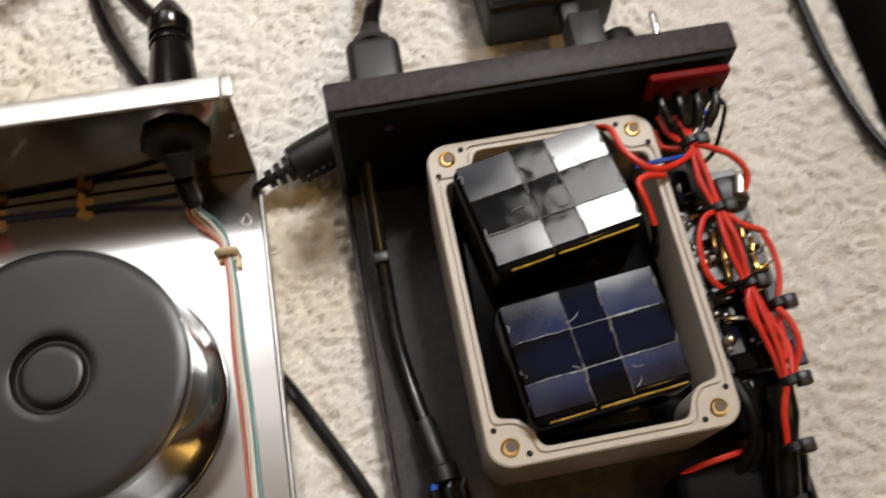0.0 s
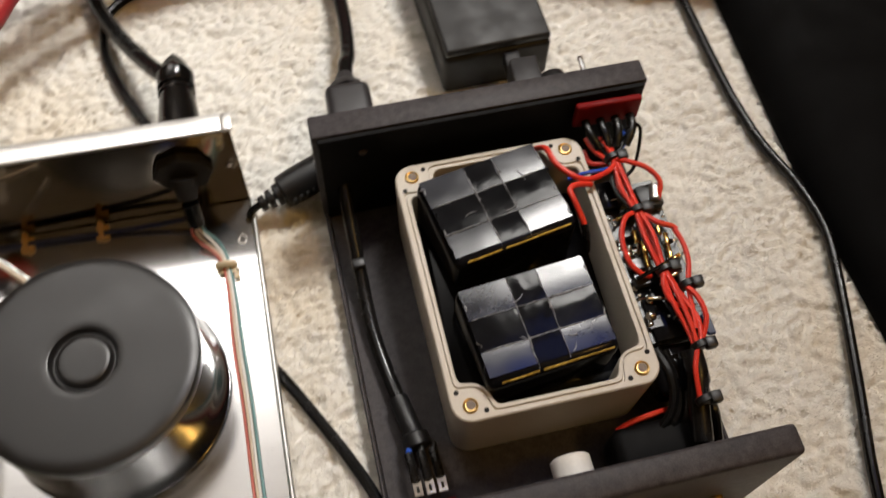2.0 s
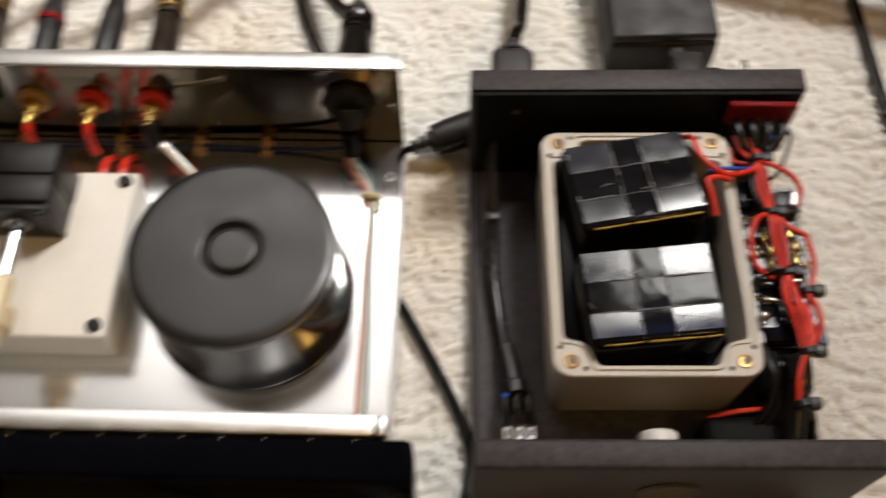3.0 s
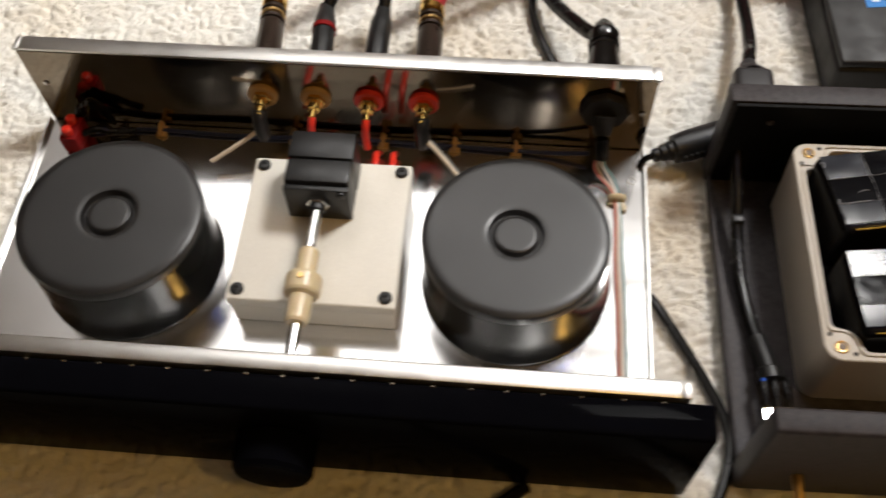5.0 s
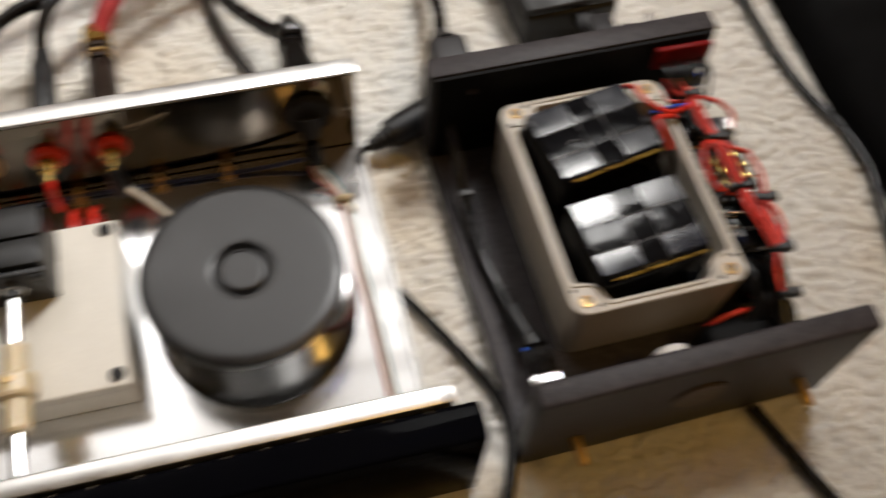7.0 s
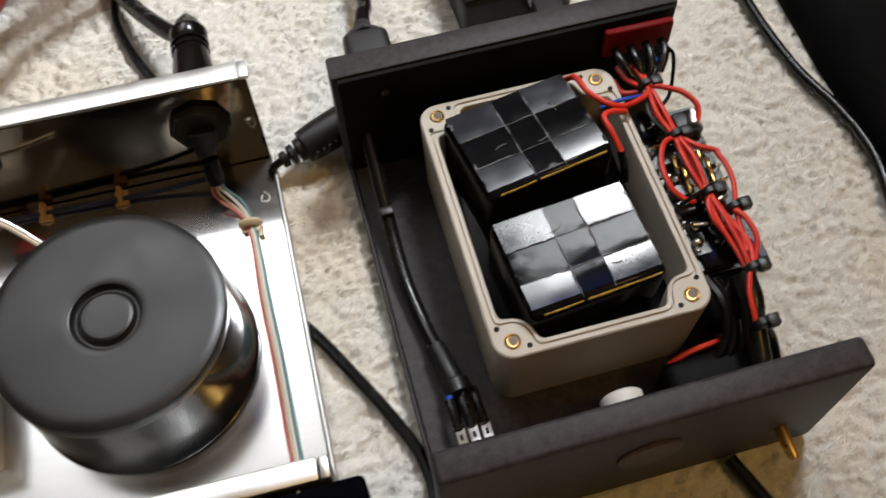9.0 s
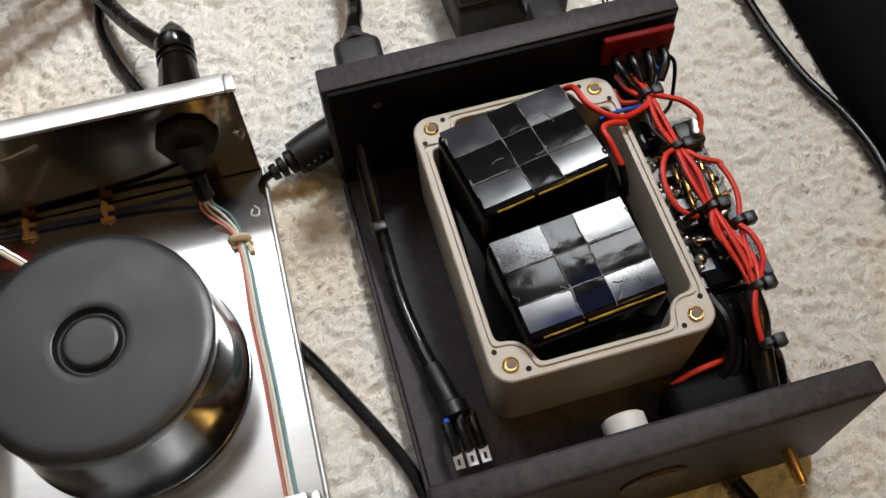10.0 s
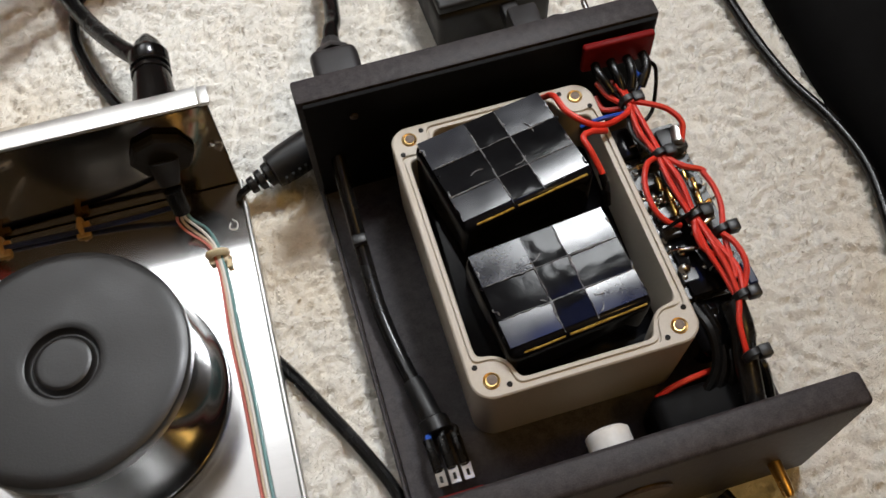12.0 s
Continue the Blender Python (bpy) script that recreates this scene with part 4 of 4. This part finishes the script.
for k in range(8):
    x, y = rnd.uniform(-0.010, 0.009), 0.028 - 0.0085 * k
    a = rnd.uniform(-0.6, 0.6)
    d = Vector((math.cos(a) * 0.0035, math.sin(a) * 0.0035, 0))
    c = Vector((x, y, 0.0475 + rnd.uniform(0, 0.002)))
    rr = part("resistor", lathe([(0, 0.0009), (0.0006, 0.0013), (0.0014, 0.0011), (0.0056, 0.0011), (0.0064, 0.0013), (0.007, 0.0009)], c - d, c + d, 12), rnd.choice(("gold", "solder", "pcb")), pcb, "small resistor")
    part("lead", tube([c - d * 1.8 - Vector((0, 0, 0.003)), c - d * 1.6, c, c + d * 1.6, c + d * 1.8 - Vector((0, 0, 0.003))], 0.0004, 6, 4), "solder", rr)
for x, y in ((-0.0055, 0.0080), (-0.0035, 0.0020), (0.0060, 0.0095), (0.0080, 0.0035), (-0.0045, -0.0050), (0.0070, -0.0035)):
    rr = part("resistor", lathe([(0, 0.0009), (0.0006, 0.0013), (0.0014, 0.0011), (0.0052, 0.0011), (0.0060, 0.0013), (0.0066, 0.0009)], (x, y - 0.0033, 0.0490), (x + 0.0006, y + 0.0033, 0.0492), 12), "gold", pcb, "small gold resistor")
    part("lead", tube([(x, y - 0.0058, 0.0445), (x, y - 0.0052, 0.0485), (x + 0.0003, y, 0.0491), (x + 0.0006, y + 0.0052, 0.0487), (x + 0.0006, y + 0.0058, 0.0445)], 0.0004, 6, 4), "solder", rr)
part("transistor", rbox(0.0030, 0.0140, 0.0215, 0.0330, 0.0442, 0.0500, 0.0008, 2), "blackplastic", pcb)
part("capacitor", cyl((0.0100, 0.0235, 0.0501), (0.0125, 0.0315, 0.0506), 0.0028, 20, 0.0006), "alu", pcb)
part("taped_block", rbox(-0.0120, 0.0080, -0.0420, -0.0080, 0.0442, 0.0462, 0.0010, 2), "tape", pcb)
part("rear_shield", rbox(-0.0146, -0.0060, 0.0250, 0.0400, 0.0442, 0.0485, 0.0015, 2), "tape", pcb)
part("blue_tab", rbox(0.0110, 0.0150, -0.0440, -0.0340, 0.0442, 0.0462, 0.0006, 1), "darkblue", pcb, "dark blue part")
XF[0] = Matrix.Identity(4)

loom = thing("wire_loom", (0.178, -0.09, 0.046), "bundle of red and black wires held by black ties", "wires")
spine = [(0.1690, -0.0340, 0.0560), (0.1720, -0.0430, 0.0555), (0.1722, -0.0590, 0.0545), (0.1750, -0.0720, 0.0550), (0.1768, -0.0870, 0.0550), (0.1778, -0.1030, 0.0550), (0.1800, -0.1180, 0.0550), (0.1822, -0.1290, 0.0545), (0.1815, -0.1400, 0.0540), (0.1800, -0.1510, 0.0520), (0.1775, -0.1620, 0.0490)]
TIED = (1, 3, 5, 8, 10)
for k, (m, r) in enumerate((("redwire", 0.0012), ("redwire", 0.0012), ("rubber", 0.0010), ("redwire", 0.0012), ("rubber", 0.0009))):
    a0 = k * 2 * math.pi / 5
    pts = []
    for q, p in enumerate(spine):
        a = a0 + 0.30 * q
        s = 0.0017 if q in TIED else 0.0034
        pts.append((p[0] + s * math.cos(a), p[1] + rnd.uniform(-0.001, 0.001), p[2] + 0.6 * s * math.sin(a)))
    part("wire", tube(pts[:(None if k in (0, 2) else 6 if k == 4 else 9)], r, 8, 8), m, loom)
LOOPS = ([(0.1730, -0.0440, 0.0570), (0.1790, -0.0480, 0.0580), (0.1860, -0.0520, 0.0570), (0.1905, -0.0590, 0.0550), (0.1885, -0.0660, 0.0510)],
         [(0.1740, -0.0730, 0.0560), (0.1680, -0.0760, 0.0570), (0.1640, -0.0850, 0.0560), (0.1640, -0.0960, 0.0550), (0.1680, -0.1020, 0.0530), (0.1730, -0.1030, 0.0500)],
         [(0.1770, -0.0740, 0.0560), (0.1820, -0.0800, 0.0560), (0.1885, -0.0830, 0.0550), (0.1900, -0.0850, 0.0550)],
         [(0.1890, -0.0845, 0.0550), (0.1905, -0.0920, 0.0550), (0.1900, -0.1010, 0.0550), (0.1868, -0.1110, 0.0545), (0.1850, -0.1200, 0.0540), (0.1835, -0.1320, 0.0530)],
         [(0.1775, -0.1040, 0.0560), (0.1750, -0.1110, 0.0560), (0.1760, -0.1180, 0.0550), (0.1810, -0.1210, 0.0530), (0.1850, -0.1190, 0.0500)],
         [(0.1845, -0.1130, 0.0560), (0.1875, -0.1200, 0.0570), (0.1882, -0.1290, 0.0560), (0.1840, -0.1380, 0.0530)],
         [(0.1630, -0.0300, 0.0560), (0.1650, -0.0370, 0.0555), (0.1690, -0.0420, 0.0550)],
         [(0.1620, -0.0330, 0.0500), (0.1630, -0.0400, 0.0500), (0.1680, -0.0430, 0.0520), (0.1730, -0.0450, 0.0540)],
         [(0.1700, -0.0310, 0.0560), (0.1680, -0.0360, 0.0540), (0.1700, -0.0420, 0.0540)],
         [(0.1430, -0.1625, 0.0290), (0.1500, -0.1605, 0.0310), (0.1600, -0.1590, 0.0315), (0.1710, -0.1575, 0.0290), (0.1810, -0.1575, 0.0240)])
for pts in LOOPS:
    part("wire_loop", tube(pts, 0.00122, 8, 8), "redwire", loom)
for pts, m in (([(0.1870, -0.0280, 0.0600), (0.1900, -0.0300, 0.0560), (0.1895, -0.0350, 0.0480), (0.1860, -0.0420, 0.0420), (0.1800, -0.0460, 0.0400)], "rubber"),
               ([(0.1800, -0.0300, 0.0580), (0.1820, -0.0340, 0.0560), (0.1780, -0.0390, 0.0560)], "bluewire"),
               ([(0.1840, -0.0300, 0.0580), (0.1790, -0.0370, 0.0570), (0.1750, -0.0420, 0.0560)], "rubber"),
               ([(0.1750, -0.0720, 0.0570), (0.1690, -0.0760, 0.0540), (0.1660, -0.0820, 0.0480)], "rubber"),
               ([(0.1660, -0.1040, 0.0520), (0.1740, -0.1030, 0.0570), (0.1800, -0.1010, 0.0580), (0.1860, -0.0990, 0.0540)], "rubber"),
               ([(0.1790, -0.1250, 0.0480), (0.1830, -0.1300, 0.0500), (0.1800, -0.1350, 0.0490)], "rubber")):
    part("wire_loop", tube(pts, 0.0009, 8, 8), m, loom)
for q, (x, y, z) in enumerate(((0.1720, -0.0430, 0.0555), (0.1750, -0.0720, 0.0550), (0.1778, -0.1030, 0.0550), (0.1853, -0.1120, 0.0545), (0.1818, -0.1400, 0.0535), (0.1775, -0.1620, 0.0490))):
    t = part("tie", lathe([(0, 0.0032), (0.0004, 0.0040), (0.0030, 0.0040), (0.0034, 0.0032)], (x, y + 0.0017, z), (x + 0.2, y - 1, z), 14), "blackplastic", loom, "black cable tie")
    part("tie_head", rbox(x + 0.0020, x + 0.0070, y - 0.0028, y + 0.0022, z - 0.0005, z + 0.0042, 0.0008, 2), "blackplastic", t)
part("tape_wrap", tube([(0.1790, -0.1400, 0.0500), (0.1790, -0.1500, 0.0480), (0.1770, -0.1600, 0.0440), (0.1750, -0.1760, 0.0380)], 0.0048, 12, 6), "rubber", loom)
for k in range(6):
    part("wire", tube([(0.1680 + k * 0.0032, -0.1330 - k * 0.002, 0.0400), (0.1700 + k * 0.003, -0.1480, 0.0420 - k * 0.003), (0.1660 + k * 0.004, -0.1620, 0.0340), (0.1480 + 0.008 * k, -0.1740, 0.0220)], 0.0022, 8), "rubber", loom)
part("black_wrap", rbox(0.1640, 0.1880, -0.1540, -0.1310, 0.0240, 0.0410, 0.0040, 3), "tape", loom)
XF[0] = Matrix.Translation(PIV) @ pose(0, 0, 0, 0, 0, 1.2) @ Matrix.Translation(-PIV)

# ---- mains lead inside the chassis ----
ml = thing("internal_lead", (0.053, -0.1, 0.006), "black sleeved lead with crimped terminals on the charcoal base", "cable")
part("cord", tube([(0.0495, -0.0170, 0.0320), (0.0490, -0.0330, 0.0270), (0.0488, -0.0600, 0.0170), (0.0490, -0.0860, 0.0120), (0.0515, -0.1080, 0.0110), (0.0545, -0.1260, 0.0130)], 0.0034, 12, 10), "rubber", ml)
part("clamp", rbox(0.0455, 0.0520, -0.0580, -0.0530, 0.0170, 0.0235, 0.0010, 2), "blackplastic", ml)
part("sleeve", tube([(0.0538, -0.1230, 0.0130), (0.0560, -0.1360, 0.0150), (0.0575, -0.1440, 0.0150)], 0.0046, 14, 6), "blackplastic", ml)
part("collar", lathe([(0, 0.0058), (0.0006, 0.0064), (0.0060, 0.0064), (0.0066, 0.0056)], (0.0568, -0.1410, 0.0155), (0.0590, -0.1600, 0.0150), 18), "blackplastic", ml)
for k, m in enumerate(("bluewire", "rubber", "rubber")):
    x = 0.0525 + k * 0.0054
    w = part("wire", tube([(0.0566 + k * 0.0012, -0.1440, 0.0155), (x + 0.001, -0.1475, 0.0180), (x, -0.1510, 0.0190)], 0.0014, 8, 6), m, ml)
    part("boot", tube([(x, -0.1500, 0.0190), (x + 0.0003, -0.1560, 0.0190), (x + 0.0006, -0.1625, 0.0180)], 0.0021, 10, 6), "rubber", w)
    own = rbox(x - 0.0012, x + 0.0030, -0.1690, -0.1620, 0.0172, 0.0180, 0.0002, 1)
    tm = part("spade_terminal", own, "chrome", ml, "bright spade terminal")
    part("slot", rbox(x + 0.0003, x + 0.0015, -0.1674, -0.1648, 0.01805, 0.0182, 0.0001, 1), "hole", tm)
part("terminal_housing", rbox(0.0500, 0.0690, -0.1850, -0.1715, 0.0062, 0.0150, 0.0010, 2), "redplastic", ml, "red terminal housing")
solid("white_cap", lathe([(0, 0.0075), (0.0010, 0.0088), (0.0164, 0.0088), (0.0170, 0.0082), (0.0170, 0)], (0.1185, -0.1693, 0.0280), (0.1185, -0.1862, 0.0280), 40), "white", "round white plastic cap behind the front plate", "cap")
solid("dark_module", rbox(0.1380, 0.1800, -0.1840, -0.1620, 0.0062, 0.0330, 0.0050, 4), "dull_black", "dark wrapped module behind the front plate", "module")
XF[0] = Matrix.Identity(4)

# ---- cables at the chassis' rear and front ----
ie = thing("mains_plug_cable", (0.0575, 0.02, 0.03), "dark grey moulded mains plug with black cable", "cable")
part("plug", rbox(0.0465, 0.0690, -0.0030, 0.0330, 0.0250, 0.0470, 0.0045, 4), "greyrubber", ie)
part("shoulder", lathe([(0, 0.0108), (0.003, 0.0100), (0.0075, 0.0062), (0.0090, 0.0054), (0.0130, 0.0048), (0.013, 0)], (0.0580, 0.0320, 0.0355), (0.0590, 0.064, 0.0325), 8), "greyrubber", ie)
part("cord", tube([(0.0584, 0.0400, 0.0348), (0.0600, 0.0530, 0.0325), (0.0630, 0.0660, 0.0270), (0.0655, 0.1000, 0.0180), (0.0645, 0.1430, 0.0110), (0.0590, 0.1880, 0.0055), (0.0400, 0.2400, 0.0045), (0.0200, 0.3000, 0.0045)], 0.0040, 12, 10), "rubber", ie)
dcp = thing("ribbed_plug", (0.02, 0.0, 0.0), "black ribbed jack plug on the carpet between the chassis", "plug")
q0, q1 = Vector((0.0520, 0.0080, 0.0165)), Vector((0.0000, -0.0115, 0.0115))
dd = (q1 - q0).normalized()
part("body", lathe([(0, 0.0085), (0.001, 0.0094), (0.030, 0.0092), (0.0375, 0.0084), (0.0380, 0.0070)], q0, q1, 24), "blackplastic", dcp)
for k in range(8):
    c = q0 + dd * (0.008 + 0.0036 * k) + Vector((0.002, -0.0090, 0.0010))
    part("grip_rib", rbox(-0.0007, 0.0007, -0.0008, 0.0008, -0.0025, 0.0025, 0.0003, 1, None, Matrix.Translation(c) @ pose(0, 0, 0, 0, 0, 20)), "hole", dcp)
for k in range(3):
    part("strain_relief", lathe([(0, 0.0036), (0.0004, 0.0060 - 0.0009 * k), (0.0030, 0.0058 - 0.0009 * k), (0.0036, 0.0034)], q0 + dd * (0.038 + 0.0044 * k), q1 + dd, 18), "blackplastic", dcp)
part("cord", tube([q0 + dd * 0.040, q0 + dd * 0.0520, (-0.0005, -0.0110, 0.0080), (-0.0040, -0.0120, -0.0015), (-0.0300, -0.0200, -0.0015)], 0.0019, 10, 8), "rubber", dcp)
fc = thing("front_cable", (0.165, -0.21, 0.0), "thin black cable leaving the charcoal front plate", "cable")
part("cord", tube([(0.1610, -0.1992, 0.0032), (0.1660, -0.2120, 0.0030), (0.1720, -0.2280, 0.0030), (0.1775, -0.2430, 0.0030), (0.1930, -0.2800, 0.0030), (0.2150, -0.3400, 0.0030)], 0.0031, 12, 8), "rubber", fc)

# ---- power adapter ----
PP = Matrix.Translation((0.1425, 0.0505, 0)) @ pose(0, 0, 0, 0, 0, 2.8)
XF[0] = PP
ps = thing("power_adapter", (0, 0.055, 0.0005), "dark grey power adapter brick with a blue sticker", "power adapter")
part("body", rbox(-0.0300, 0.0300, 0.0, 0.1150, 0.0005, 0.0285, 0.0030, 3), "psu", ps)
part("cover", rbox(-0.0292, 0.0292, 0.0008, 0.1142, 0.0287, 0.0345, 0.0018, 3), "psu", ps)
st = part("sticker", rbox(-0.0035, 0.0090, 0.0455, 0.0960, 0.0346, 0.0348, 0.00005, 1, None, pose(0, 0, 0, 0, 0, 3)), "blueprint", ps, "blue printed sticker")
for k, w in enumerate((0.0034, 0.0022, 0.0034, 0.0030, 0.0034, 0.0026)):
    y = 0.0500 + 0.0068 * k
    part("print_bar", rbox(0.0005 - 0.0004 * (k % 2), 0.0052, y, y + w, 0.03485, 0.0350, 0.00003, 1, None, pose(0, 0, 0, 0, 0, 3)), "print", st)
XF[0] = Matrix.Identity(4)
dc = thing("adapter_plug", (0.1435, 0.016, 0.02), "grey square plug between adapter and charcoal back plate", "plug")
part("body", rbox(0.1420, 0.1565, -0.0033, 0.0330, 0.0270, 0.0440, 0.0015, 2), "greyrubber", dc)
part("neck", rbox(0.1450, 0.1535, 0.0332, 0.0555, 0.0180, 0.0270, 0.0012, 2), "greyrubber", dc)
